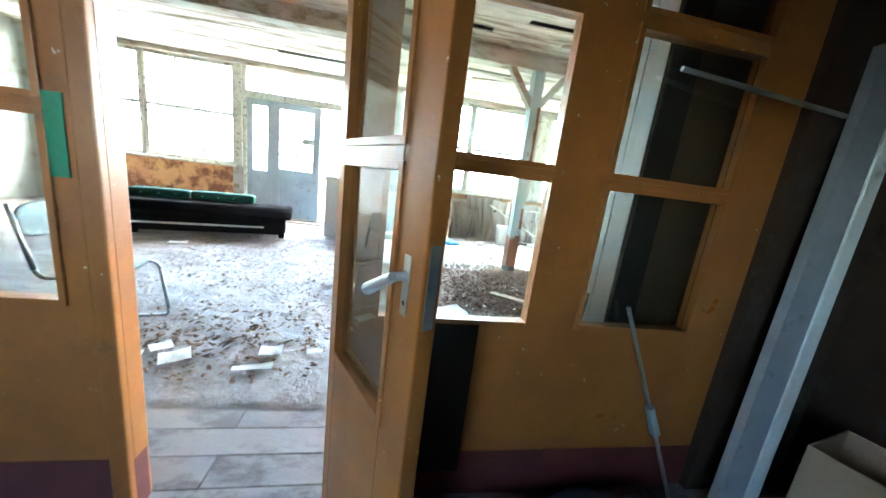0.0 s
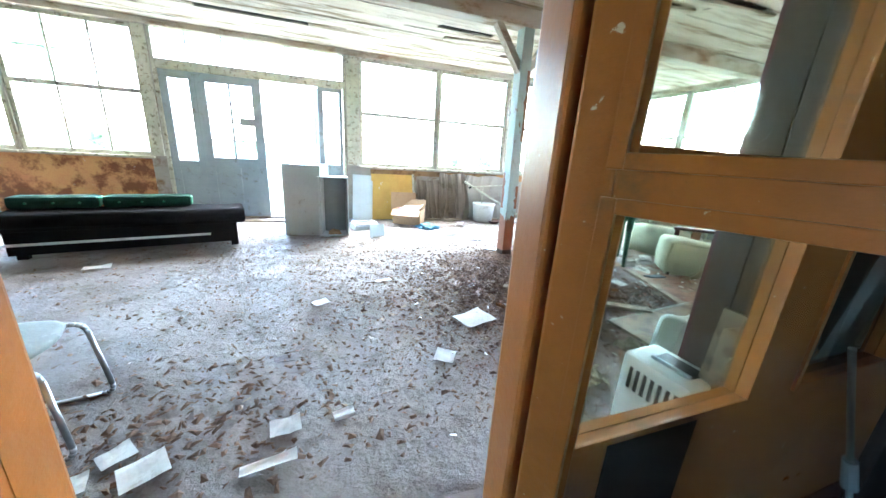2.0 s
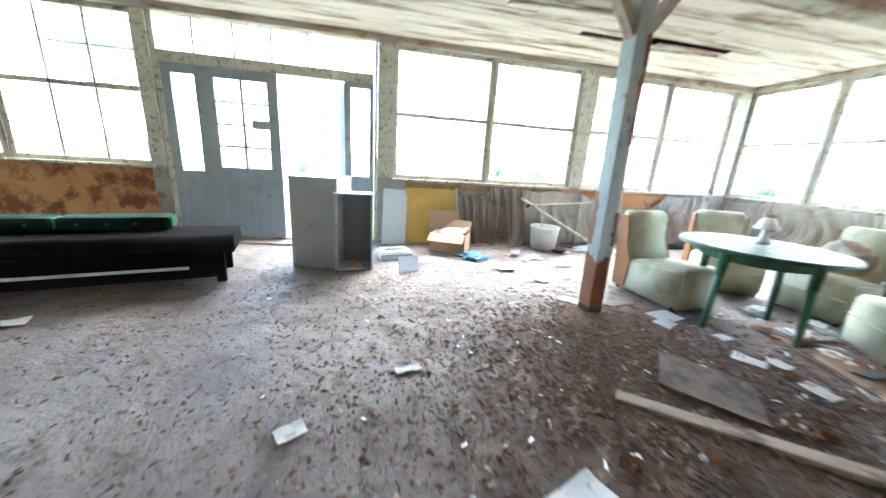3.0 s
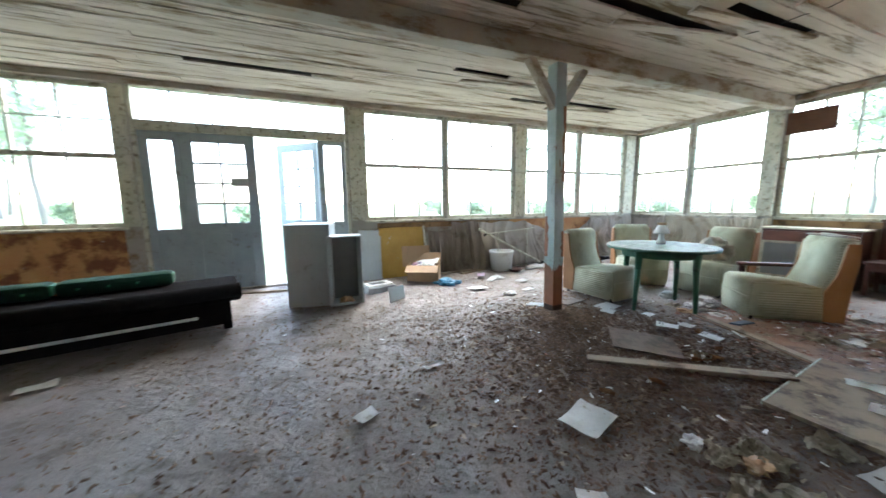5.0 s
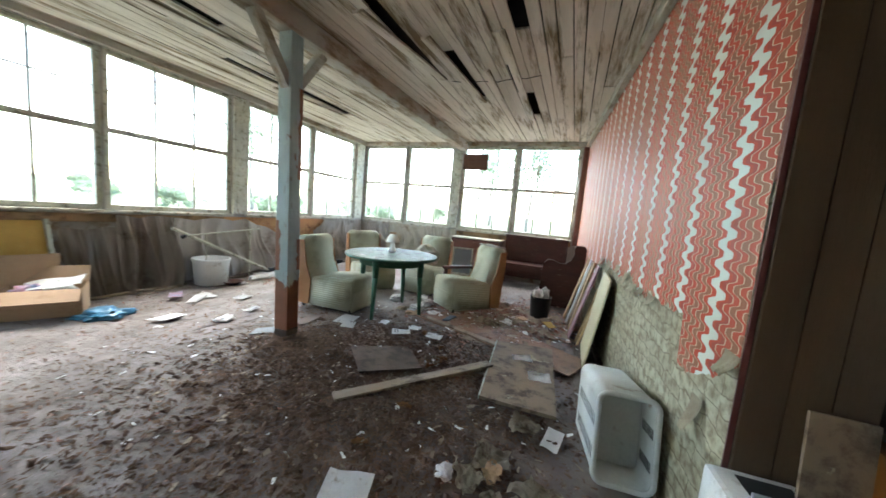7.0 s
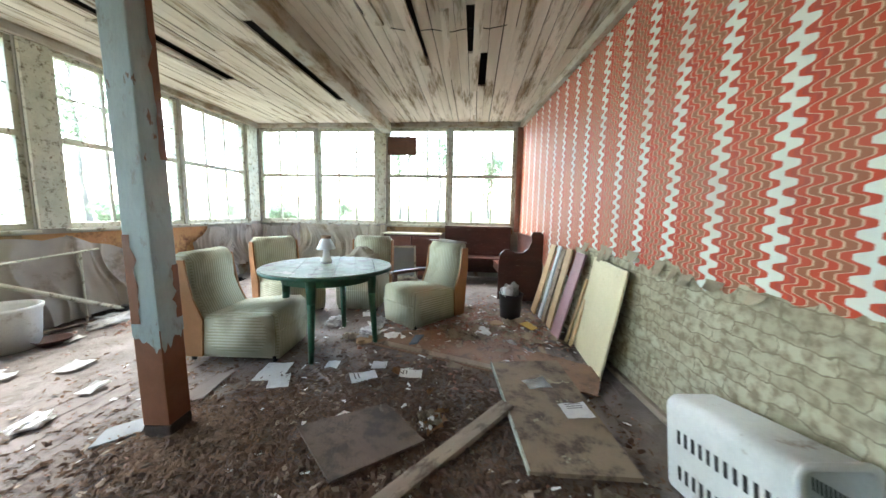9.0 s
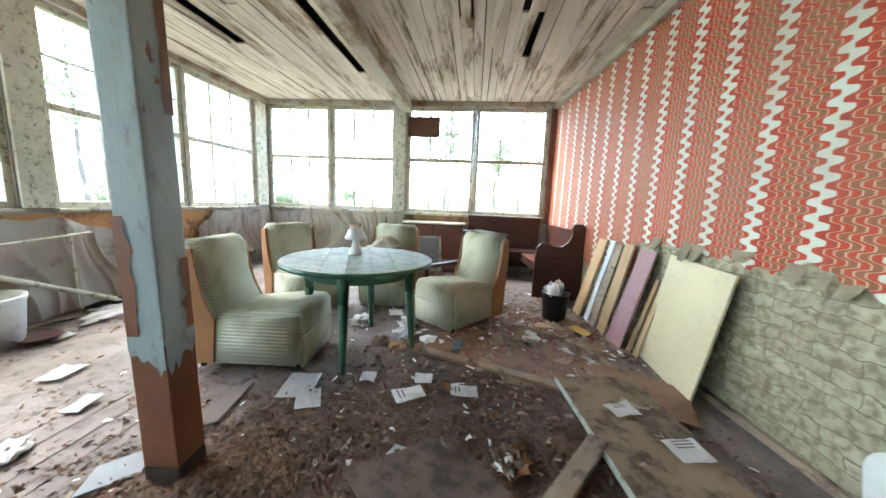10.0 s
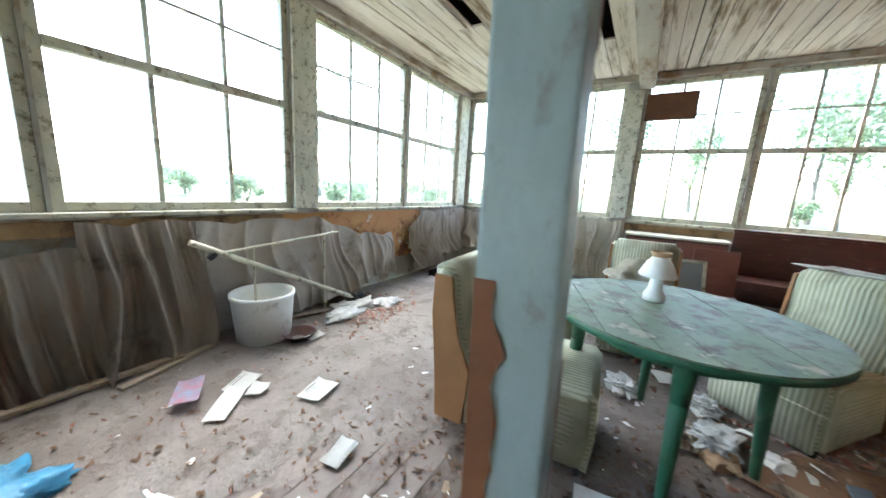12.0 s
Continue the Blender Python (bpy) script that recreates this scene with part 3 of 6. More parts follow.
# cornices
solid("trim_cornice_south", B(XC, X1, YS + 0.006, YS + 0.07, H - 0.1, H - 0.004, 0.01), beam_wood, "whitewashed cornice board", "trim", m=M_S)
solid("trim_cornice_north", B(X0, X1, YN - 0.06, YN - 0.002, H - 0.085, H - 0.004, 0.01), beam_wood, "whitewashed cornice board", "trim")
solid("trim_cornice_east", B(X1 - 0.06, X1 - 0.002, 0.15, YN - 0.07, H - 0.085, H - 0.004, 0.01), beam_wood, "whitewashed cornice board", "trim")

# ceiling: boards along the room, some fallen, with a near-black slab above as unlit void
random.seed(11)
bm = bmesh.new()
gaps = [(4.3, 1.7, 2.8), (4.12, 2.6, 3.85), (3.0, 2.6, 4.7), (2.2, -1.2, 0.4), (1.95, 0.7, 1.5), (1.0, 2.5, 3.3), (0.78, 1.5, 1.9), (1.85, 1.5, 2.6), (1.55, 2.1, 3.4), (0.92, 3.3, 4.2), (4.35, -2.6, -1.25), (3.55, 0.4, 1.2)]
y = -0.7
while y < YN:
    w = random.uniform(0.095, 0.13)
    x = X0
    while x < X1:
        ln = random.uniform(2.2, 4.6)
        a, b = x, min(x + ln, X1)
        dz = random.uniform(-0.006, 0.006)
        cuts = [g for g in gaps if y <= g[0] < y + w]
        segs = [(a, b)]
        for g in cuts:
            segs = [s for q in segs for s in ((q[0], min(q[1], g[1])), (max(q[0], g[2]), q[1])) if s[1] - s[0] > 0.05]
        for s0, s1 in segs:
            box(bm, s0, s1 - 0.004, y, min(y + w - random.choice((0.004, 0.006, 0.012)), YN), H + dz, H + dz + 0.022)
        x = b
    y += w
solid("ceiling", bm, ceiling_wood, "stained board ceiling with boards missing", "ceiling")
solid("ceiling_void", B(X0 - 0.16, X1 + 0.16, -4.4, YN + 0.16, H + 0.38, H + 0.5), void_dark, "closing slab above the ceiling boards, near-black for the unlit roof void", "ceiling")
hb = [(1.1, 2.7, 1.88, 0.14, 0.1), (1.6, 3.5, 1.55, 0.11, 0.09), (1.7, 4.3, 0.92, 0.08, 0.08), (2.4, 3.9, 1.22, 0.07, 0.07), (2.3, 3.8, 4.2, 0.1, 0.11), (0.5, 1.7, 3.62, 0.09, 0.1)]
for i, (a, b, yy, tip, w) in enumerate(hb):
    ob = solid("hanging_board", B(0, b - a, -w / 2, w / 2, -0.012, 0.012, 0.003), ceiling_wood, "loose whitewashed ceiling board sagging down", "board", "thing", "sagging ceiling boards", m=pose(a, yy, H - 0.02 - tip, 0, -math.degrees(math.asin(tip / (b - a))), 1.5 * (i - 1)))

# ---- floor ----
floor = solid("floor", B(X0, 5.95, -4.3, YN, -0.12, -0.024), void_dark, "old board floor under a layer of dirt", "floor")
solid("foundation", B(X0 - 0.16, X1 + 0.16, -4.5, YN + 0.16, -0.6, -0.121), wall_outside, "plain foundation under the floor", "foundation")


def dirt_height(x, y):
    h = 0.012 * noise.noise((x * 0.9, y * 0.9, 1.7)) + 0.012 * noise.noise((x * 2.7, y * 2.7, 4.0)) + 0.007 * noise.noise((x * 8, y * 8, 2.0))
    heap = 0.02 * math.exp(-((x - 0.9) ** 2 / 0.8 + (y - 1.5) ** 2 / 0.9)) + 0.02 * math.exp(-((x - 1.15) ** 2 + (y - 2.4) ** 2) / 0.12)
    edge = -0.016 * math.exp(-((x - 1.2) ** 2 / 0.5 + (y - 3.2) ** 2 / 0.25)) - 0.02 * math.exp(-((y - 0.15) ** 2) / 0.05) * (1 if x > 1.4 else 0)
    return 0.009 + 0.8 * h + heap + edge - (0.02 if y < -0.3 else 0)


xs = np.linspace(X0 + 0.02, X1 - 0.02, 250)
ys = np.linspace(-4.2, YN - 0.02, 180)
dv = [(float(x), float(y), max(-0.012, dirt_height(float(x), float(y)))) for x in xs for y in ys]
nf = len(ys)
df = [(i * nf + j, (i + 1) * nf + j, (i + 1) * nf + j + 1, i * nf + j + 1) for i in range(len(xs) - 1) for j in range(nf - 1)]
dirt = raw_mesh("floor_dirt", dv, df, soil, "layer of brown dirt and dust over the floorboards", "dirt")
dirt.data.polygons.foreach_set("use_smooth", [True] * len(dirt.data.polygons))

# ---- beam and post ----
bm = B(-6.9, X1 - 0.02, 2.56, 2.74, 2.74, H - 0.006, 0.012)
beam = thing("ceiling_beam", pose(0, 0, 0), "whitewashed timber beam under the ceiling", "beam")
part("timber", bm, beam_wood, beam)
part("splice_board", B(-2.6, -1.7, 2.535, 2.558, 2.76, H - 0.02, 0.004), beam_wood, beam)
PX, PY, PW = 1.2, 2.59, 0.071
post = thing("post", pose(PX, PY, 0, -1.2, 0, 4), "square timber post, flaking pale blue above and brown below", "post")
post_blue = surface("flaking_pale_blue_paint", (0.38, 0.45, 0.43), (0.3, 0.36, 0.34), 5, 0.6, spot=(0.25, 0.24, 0.2), spot_scale=12, spot_amount=0.3, worn=(0.19, 0.095, 0.05), worn_scale=7, worn_at=0.62, bump=0.3, stretch=(1, 1, 0.45))
post_brown = surface("red_brown_post_paint", (0.24, 0.095, 0.045), (0.19, 0.075, 0.035), 6, 0.45, spot=(0.3, 0.27, 0.23), spot_scale=5, spot_amount=0.2, bump=0.2)
part("shaft", B(-PW, PW, -PW, PW, 0.62, 2.74, 0.008), post_blue, post, "pale blue flaking paint")
part("lower_shaft", B(-PW - 0.001, PW + 0.001, -PW - 0.001, PW + 0.001, 0.1, 0.62, 0.006), post_brown, post, "red-brown paint")
part("foot", B(-PW - 0.003, PW + 0.003, -PW - 0.003, PW + 0.003, -0.02, 0.1, 0.012), rotten_wood, post, "rotten dark foot")
# ragged tongues of blue paint over the brown
for k in range(4):
    bm = bmesh.new()
    ang = pose(0, 0, 0, 0, 0, 90 * k)
    pts = []
    for i in range(13):
        u = -PW + 2 * PW * i / 12
        pts.append((u, 0.6 - 0.1 * abs(noise.noise((i * 0.35, k * 5.0, 0))) - 0.06 * (i / 12 if k % 2 else 1 - i / 12)))
    va = [bm.verts.new((u, -PW - 0.004, z)) for u, z in pts]
    vb = [bm.verts.new((u, -PW - 0.004, 0.66)) for u, z in pts]
    for i in range(12):
        bm.faces.new((va[i], va[i + 1], vb[i + 1], vb[i]))
    bmesh.ops.transform(bm, matrix=ang, verts=bm.verts[:])
    part("paint_flake", bm, post_blue, post)
for z0, z1, u0, u1, k, sd in ((0.6, 1.12, -PW, -0.02, 3, 4.0), (1.5, 2.3, 0.03, PW, 0, 6.0), (0.62, 0.95, 0.035, PW, 0, 8.0)):
    bm = bmesh.new()
    n_ = 16
    e0 = [bm.verts.new((u0 if u0 == -PW else u0 + 0.025 * noise.noise((i * 0.5, sd, 0)), -PW - 0.003, z0 + (z1 - z0) * i / n_)) for i in range(n_ + 1)]
    e1 = [bm.verts.new((u1 if u1 == PW else u1 + 0.03 * noise.noise((i * 0.45, sd, 3)) - 0.03 * max(0, i / n_ - 0.7), -PW - 0.003, z0 + (z1 - z0) * i / n_)) for i in range(n_ + 1)]
    for i in range(n_):
        bm.faces.new((e0[i], e1[i], e1[i + 1], e0[i + 1]))
    bmesh.ops.transform(bm, matrix=pose(0, 0, 0, 0, 0, 90 * k), verts=bm.verts[:])
    part("bare_patch", bm, post_brown, post, "brown undercoat laid bare")
for s in (-1, 1):
    d = Matrix.Translation((s * 0.2, 0, 2.5)) @ Matrix.Rotation(radians(s * 38), 4, "Y")
    part("brace", box(bmesh.new(), -0.04, 0.04, -0.045, 0.045, -0.31, 0.31, 0.006, d), beam_wood, post, "whitewashed diagonal brace")

# ---- windows ----
def window(name, m, w, cols, label, missing=()):
    """A two-sash window from u = 0 to w, outward along +y."""
    win = thing(name, m, label, "window", "", "structure")
    bm = bmesh.new()
    e = 0.035
    for a in ((-0.018, e, 0.02, 0.1, SILL - 0.028, HEAD + 0.028), (w - e, w + 0.018, 0.02, 0.1, SILL - 0.028, HEAD + 0.028)):
        box(bm, *a, 0.004)
    box(bm, e, w - e, 0.02, 0.1, HEAD - 0.02, HEAD + 0.028, 0.004)
    box(bm, e, w - e, 0.02, 0.1, SILL - 0.028, SILL + 0.03, 0.004)
    part("window_frame", bm, frame_paint, win)
    part("window_sill", B(-0.03, w + 0.03, -0.055, 0.018, SILL - 0.06, SILL - 0.031, 0.005), frame_paint, win)
    part("cross_rail", B(e + 0.001, w - e - 0.001, 0.012, 0.085, RAIL - 0.03, RAIL + 0.03, 0.005), frame_paint, win)
    zt = (RAIL + HEAD) / 2 + 0.02
    us = [e + (w - 2 * e) * i / cols for i in range(cols + 1)]
    for u in us[1:-1]:
        part("glazing_bar", B(u - 0.014, u + 0.014, 0.036, 0.072, SILL + 0.031, RAIL - 0.031), frame_paint, win)
        part("glazing_bar", B(u - 0.014, u + 0.014, 0.036, 0.072, RAIL + 0.031, HEAD - 0.021), frame_paint, win)
    part("glazing_bar", B(e + 0.001, w - e - 0.001, 0.044, 0.066, zt - 0.009, zt + 0.009), frame_paint, win)
    k = 0
    for i in range(cols):
        for z0, z1 in ((SILL + 0.032, RAIL - 0.032), (RAIL + 0.032, zt - 0.01), (zt + 0.01, HEAD - 0.022)):
            k += 1
            if k in missing:
                continue
            p = part("pane", B(us[i] + 0.012, us[i + 1] - 0.012, 0.053, 0.057, z0, z1), glass, win)
            p.visible_shadow = False
    return win


wl = "weathered cream timber window with small panes over large ones"
for i, (a, b) in enumerate(NORTH):
    window("window_%d" % (i + 1), pose(a, YN, 0), b - a, 3, wl, missing=((5,) if i == 3 else ()))
for i, (a, b) in enumerate(EAST):
    window("window_%d" % (i + 7), pose(X1, a, 0, 0, 0, -90), a - b, 3, wl, missing=((2, 7) if i == 0 else ()))
# timber pilasters between the windows
for i, (a, b) in enumerate([(-3.66, -3.51), (-0.72, -0.5), (2.53, 2.76), (5.63, 5.92)]):
    solid("pilaster_%d" % (i + 1), B(a, b, YN - 0.035, YN - 0.002, SILL - 0.025, H - 0.09, 0.006), frame_paint, "weathered cream timber pilaster between windows", "pilaster")
solid("pilaster_5", B(X1 - 0.07, X1 - 0.002, 2.67, 2.86, SILL - 0.025, 2.73, 0.008), frame_paint, "weathered cream timber pilaster under the beam", "pilaster")
solid("pilaster_6", B(X1 - 0.03, X1 - 0.002, 0.085, 0.17, 0.9, H - 0.09, 0.008), bare_brick, "strip of bare red brick beside the window", "pilaster")

# ---- entrance door unit ----
unit = thing("door_1", pose(0, YN, 0), "pale grey-blue panelled double door with side lights and a glazed transom, one leaf open", "door", "", "structure")
bm = bmesh.new()
for a in (DOOR[0], DOOR[1] - 0.05):
    box(bm, a + 0.002, a + 0.048, 0.0, 0.12, 0, 2.879, 0.004)
box(bm, DOOR[0] + 0.049, DOOR[1] - 0.051, 0.0, 0.12, 2.3, 2.43, 0.004)
box(bm, DOOR[0] + 0.049, DOOR[1] - 0.051, 0.0, 0.12, 2.84, 2.879, 0.004)
part("door_frame", bm, frame_paint, unit)
part("threshold", B(DOOR[0] + 0.05, DOOR[1] - 0.05, -0.02, 0.14, -0.02, 0.03, 0.006), old_wood, unit, "dark worn threshold board")
tb = [-3.451, -3.05, -2.58, -2.13, -1.67, -1.21, -0.781]
for a in tb[1:-1]:
    part("transom_bar", B(a - 0.012, a + 0.012, 0.04, 0.08, 2.431, 2.839), door_paint, unit)
for a, b in zip(tb, tb[1:]):
    part("pane", B(a + 0.013, b - 0.013, 0.055, 0.059, 2.432, 2.838), glass, unit).visible_shadow = False


def door_panel(parent, u0, u1, g0, g1, z0, z1, cols, rows, v0=0.03, v1=0.075, top=2.295):
    """A panelled leaf with glass above: frame, lower panels, bars and panes."""
    bm = bmesh.new()
    box(bm, u0, g0, v0, v1, 0.035, top, 0.003)
    box(bm, g1, u1, v0, v1, 0.035, top, 0.003)
    box(bm, g0, g1, v0, v1, z1, top, 0.003)
    box(bm, g0, g1, v0, v1, z0 - 0.16, z0, 0.003)
    box(bm, g0, g1, v0, v1, 0.035, 0.25, 0.003)
    mid = (g0 + g1) / 2
    if g1 - g0 > 0.4:
        box(bm, mid - 0.05, mid + 0.05, v0, v1, 0.25, z0 - 0.16, 0.003)
    part("leaf_frame", bm, door_paint, parent)
    part("lower_panel", B(g0, g1, v0 + 0.014, v1 - 0.014, 0.25, z0 - 0.16), door_paint, parent)
    for i in range(1, cols):
        u = g0 + (g1 - g0) * i / cols
        part("glazing_bar", B(u - 0.017, u + 0.017, v0 + 0.004, v1 - 0.004, z0, z1), door_paint, parent)
    for j in range(1, rows):
        z = z0 + (z1 - z0) * j / rows
        part("glazing_bar", B(g0, g1, v0 + 0.006, v1 - 0.006, z - 0.015, z + 0.015), door_paint, parent)
    for i in range(cols):
        for j in range(rows):
            a, b = g0 + (g1 - g0) * i / cols, g0 + (g1 - g0) * (i + 1) / cols
            c, d = z0 + (z1 - z0) * j / rows, z0 + (z1 - z0) * (j + 1) / rows
            part("pane", B(a + 0.012, b - 0.012, (v0 + v1) / 2 - 0.002, (v0 + v1) / 2 + 0.002, c + 0.012, d - 0.012), glass, parent).visible_shadow = False


door_panel(unit, -3.449, -2.992, -3.345, -3.08, 0.96, 2.18, 1, 1)
door_panel(unit, -2.988, -2.08, -2.852, -2.215, 1.03, 2.17, 2, 4, 0.02, 0.068)
door_panel(unit, -1.2, -0.784, -1.108, -0.85, 1.0, 2.23, 1, 1)
part("letter_plate", B(-2.42, -2.2, 0.0, 0.018, 1.56, 1.68, 0.004), grey_plastic, unit, "grey plate fixed over the glazing")
leaf = thing("door_2", pose(-1.21, YN + 0.14, 0, 0, 0, 138), "open pale grey-blue glazed door leaf swung outwards", "door", "", "structure")
door_panel(leaf, 0.0, 0.86, 0.11, 0.75, 1.03, 2.17, 2, 4, -0.045, 0.0)

# wall finishes below the windows
solid("plaster_panel", B(-5.6, -3.69, YN - 0.012, YN - 0.002, 0.0, 0.96, 0.003), brick_plaster, "peeling orange plaster panel below the window", "wall panel", "thing")
solid("brick_strip", B(2.4, 4.6, YN - 0.01, YN - 0.002, 0.3, 0.955, 0.002), brick_plaster, "strip of peeling orange plaster under the window sill", "wall panel", "thing")
solid("wood_strip", B(-0.3, 2.4, YN - 0.016, YN - 0.002, 0.86, 0.955, 0.003), surface("stained_board", (0.3, 0.19, 0.09), (0.2, 0.12, 0.06), 4, 0.8, spot=(0.1, 0.06, 0.03), spot_amount=0.5), "water-stained board under the window sill", "board", "thing")
solid("wood_strip", B(X1 - 0.016, X1 - 0.002, 0.2, 2.66, 0.86, 0.955, 0.003), bpy.data.materials["stained_board"], "water-stained board under the window sill", "board", "thing")

# ---- glazed partition, its open door and the hall ----
PYY = -0.75
XL, XR, XE = -1.335, -0.733, 0.8
GX = [(-2.3, -1.475), (-0.6, -0.075), (0.125, 0.6)]
ROWS_Z = [(0.74, 1.245), (1.29, 1.735), (1.785, 2.28)]
ph = [(a, b, c, d) for a, b in GX for c, d in ROWS_Z] + [(XL, XR, 0.2, 2.25)]
partition = thing("partition_wall", pose(0, 0, 0), "orange-brown painted timber partition with dirty glass panes", "partition", "", "structure")
part("timber_frame", wall_with_holes(bmesh.new(), -3.2, XE, 0.2, 2.45, ph, PYY - 0.025, PYY + 0.025), brown_paint, partition)
part("skirting", wall_with_holes(bmesh.new(), -3.2, XE, 0.0, 0.199, [(XL, XR, 0.0, 0.199)], PYY - 0.027, PYY + 0.027), skirt_paint, partition, "dark red skirting")
part("jamb", B(XL - 0.055, XL - 0.001, PYY - 0.05, PYY + 0.04, 0, 2.3, 0.006), brown_paint, partition)
part("jamb", B(XR + 0.001, XR + 0.05, PYY - 0.032, PYY + 0.045, 0, 2.3, 0.006), brown_paint, partition)
part("dark_panel", B(-0.5, -0.25, PYY - 0.034, PYY - 0.028, 0.12, 0.73), void_dark, partition, "black lower panel")
part("tape", B(-1.462, -1.42, PYY - 0.031, PYY - 0.0265, 1.09, 1.3), green_tape, partition, "strip of green tape")
for a, b in GX:
    for c, d in ROWS_Z:
        part("pane", B(a, b, PYY - 0.003, PYY + 0.003, c, d), door_glass, partition).visible_shadow = False
        bm = bmesh.new()
        for q in ((a - 0.012, a + 0.006, c - 0.012, d + 0.012), (b - 0.006, b + 0.012, c - 0.012, d + 0.012), (a + 0.006, b - 0.006, c - 0.012, c + 0.006), (a + 0.006, b - 0.006, d - 0.006, d + 0.012)):
            box(bm, q[0], q[1], PYY - 0.033, PYY - 0.0255, q[2], q[3], 0.002)
        part("glazing_bead", bm, brown_paint, partition)
solid("wall_over_partition", wall_with_holes(bmesh.new(), X0, XE, 0, H + 0.38, [(-3.2, XE, 0, 2.45)], PYY - 0.06, PYY + 0.06), hall_paint, "dingy wall round the partition, coloured darker for the dim hall", "wall")
leaf = thing("door_3", pose(XR + 0.01, PYY - 0.06, 0, 0, 0, -63), "orange-brown glazed door leaf with chipped paint, standing open", "door", "", "structure")
LW, G0, G1 = 0.48, 0.055, 0.37
bm = bmesh.new()
for a, b, c, d in ((0, G0, 0.02, 2.22), (G1, LW, 0.02, 2.22), (G0, G1, 2.1, 2.22), (G0, G1, 0.02, 0.66), (G0, G1, 1.22, 1.27)):
    box(bm, a, b, -0.02, 0.02, c, d, 0.004)
part("leaf_frame", bm, brown_paint, leaf)
for c, d in ((0.66, 1.22), (1.27, 2.1)):
    part("pane", B(G0, G1, -0.003, 0.003, c, d), door_glass, leaf).visible_shadow = False
    for s in (-1, 1):
        bm = bmesh.new()
        for q in ((G0 - 0.01, G0 + 0.008, c - 0.01, d + 0.01), (G1 - 0.008, G1 + 0.01, c - 0.01, d + 0.01), (G0 + 0.008, G1 - 0.008, c - 0.01, c + 0.008), (G0 + 0.008, G1 - 0.008, d - 0.008, d + 0.01)):
            box(bm, q[0], q[1], min(s * 0.0205, s * 0.026), max(s * 0.0205, s * 0.026), q[2], q[3], 0.002)
        part("glazing_bead", bm, brown_paint, leaf)
for s in (-1, 1):
    bm = tube(bmesh.new(), (0.425, s * 0.02, 1.02), (0.425, s * 0.05, 1.02), 0.009)
    tube(bm, (0.425, s * 0.05, 1.02), (0.33, s * 0.055, 0.965), 0.01, 0.014)
    part("handle", bm, rail_metal, leaf, "pale metal lever handle")
    part("lock_plate", B(0.413, 0.437, min(s * 0.0205, s * 0.023), max(s * 0.0205, s * 0.023), 0.94, 1.06, 0.001), steel, leaf)
    part("keyhole", T((0.425, s * 0.023, 0.965), (0.425, s * 0.0235, 0.965), 0.005), black_plastic, leaf)
for z in (0.3, 1.1, 1.9):
    part("hinge", T((-0.004, 0.024, z), (-0.004, 0.024, z + 0.09), 0.008), steel, leaf, "dark steel hinge knuckle")
part("edge_lock", B(LW + 0.0005, LW + 0.002, -0.011, 0.011, 0.93, 1.09), steel, leaf, "steel lock faceplate in the door edge")

# plank wall joining the partition to the papered wall
stub = solid("wall_stub", B(XC + 0.004, XC + 0.11, PYY + 0.028, -0.412, 0, H + 0.38), void_dark, "return wall clad in brown vertical planks", "wall")
pk = mesh_of("plank", B(-0.008, 0.008, 0.001, 0.102, 0, H - 0.01, 0.003), plank_wall_wood)
for i in range(3):
    piece("plank", pk, stub, pose(XC - 0.006, -0.41 - 0.103 * (i + 1), 0))
for i in range(4):
    piece("plank", pk, stub, pose(XC + 0.105 + 0.104 * (i + 1), wall_y(XC + 0.16 + 0.1 * i) - 0.222, 0, 0, 0, 90))
bm = B(XC - 0.004, XC + 0.005, -0.409, -0.392, 0, H - 0.1, 0.002)
solid("trim_corner", bm, skirt_paint, "dark red corner strip beside the wallpaper", "trim")
solid("loose_lath", B(-0.006, 0.006, -0.016, 0.016, 0, 0.72, 0.002), raw_wood, "thin torn lath slanting across the plank wall", "lath", "thing", m=pose(XC - 0.022, -0.43, 2.05, 6, 0, 0))

# hall shell, its dimness partly put into the wall colour
solid("wall_hall_east", B(1.3, 1.42, -4.4, PYY - 0.061, 0, 2.7), hall_paint, "hall wall, coloured dark for the dim hall", "wall")
solid("wall_hall_return", B(XE + 0.002, 1.42, PYY - 0.06, -0.52, 0, H + 0.38), hall_paint, "hall wall, coloured dark for the dim hall", "wall")
solid("wall_hall_west", B(-3.3, -3.2, -4.4, PYY - 0.06, 0, 2.7), hall_paint, "hall wall, coloured dark for the dim hall", "wall")
solid("wall_hall_south", wall_with_holes(bmesh.new(), -3.3, 1.42, 0, 2.7, [(-2.9, -2.1, 1.2, 2.0)], -4.5, -4.4), hall_paint, "hall wall, coloured dark for the dim hall", "wall")
solid("ceiling_hall", B(-3.3, 1.42, -4.5, PYY - 0.06, 2.6, 2.7), hall_paint, "hall ceiling, coloured dark for the dim hall", "ceiling")

# ---- things in the hall ----
def lean(base, top):
    """The pose of something that leans from base up to top along its local z."""
    z = (Vector(top) - Vector(base)).normalized()
    x = (Vector((1, 0, 0)) - z * z.x).normalized()
    return Matrix.Translation(base) @ Matrix((x, z.cross(x), z)).transposed().to_4x4()


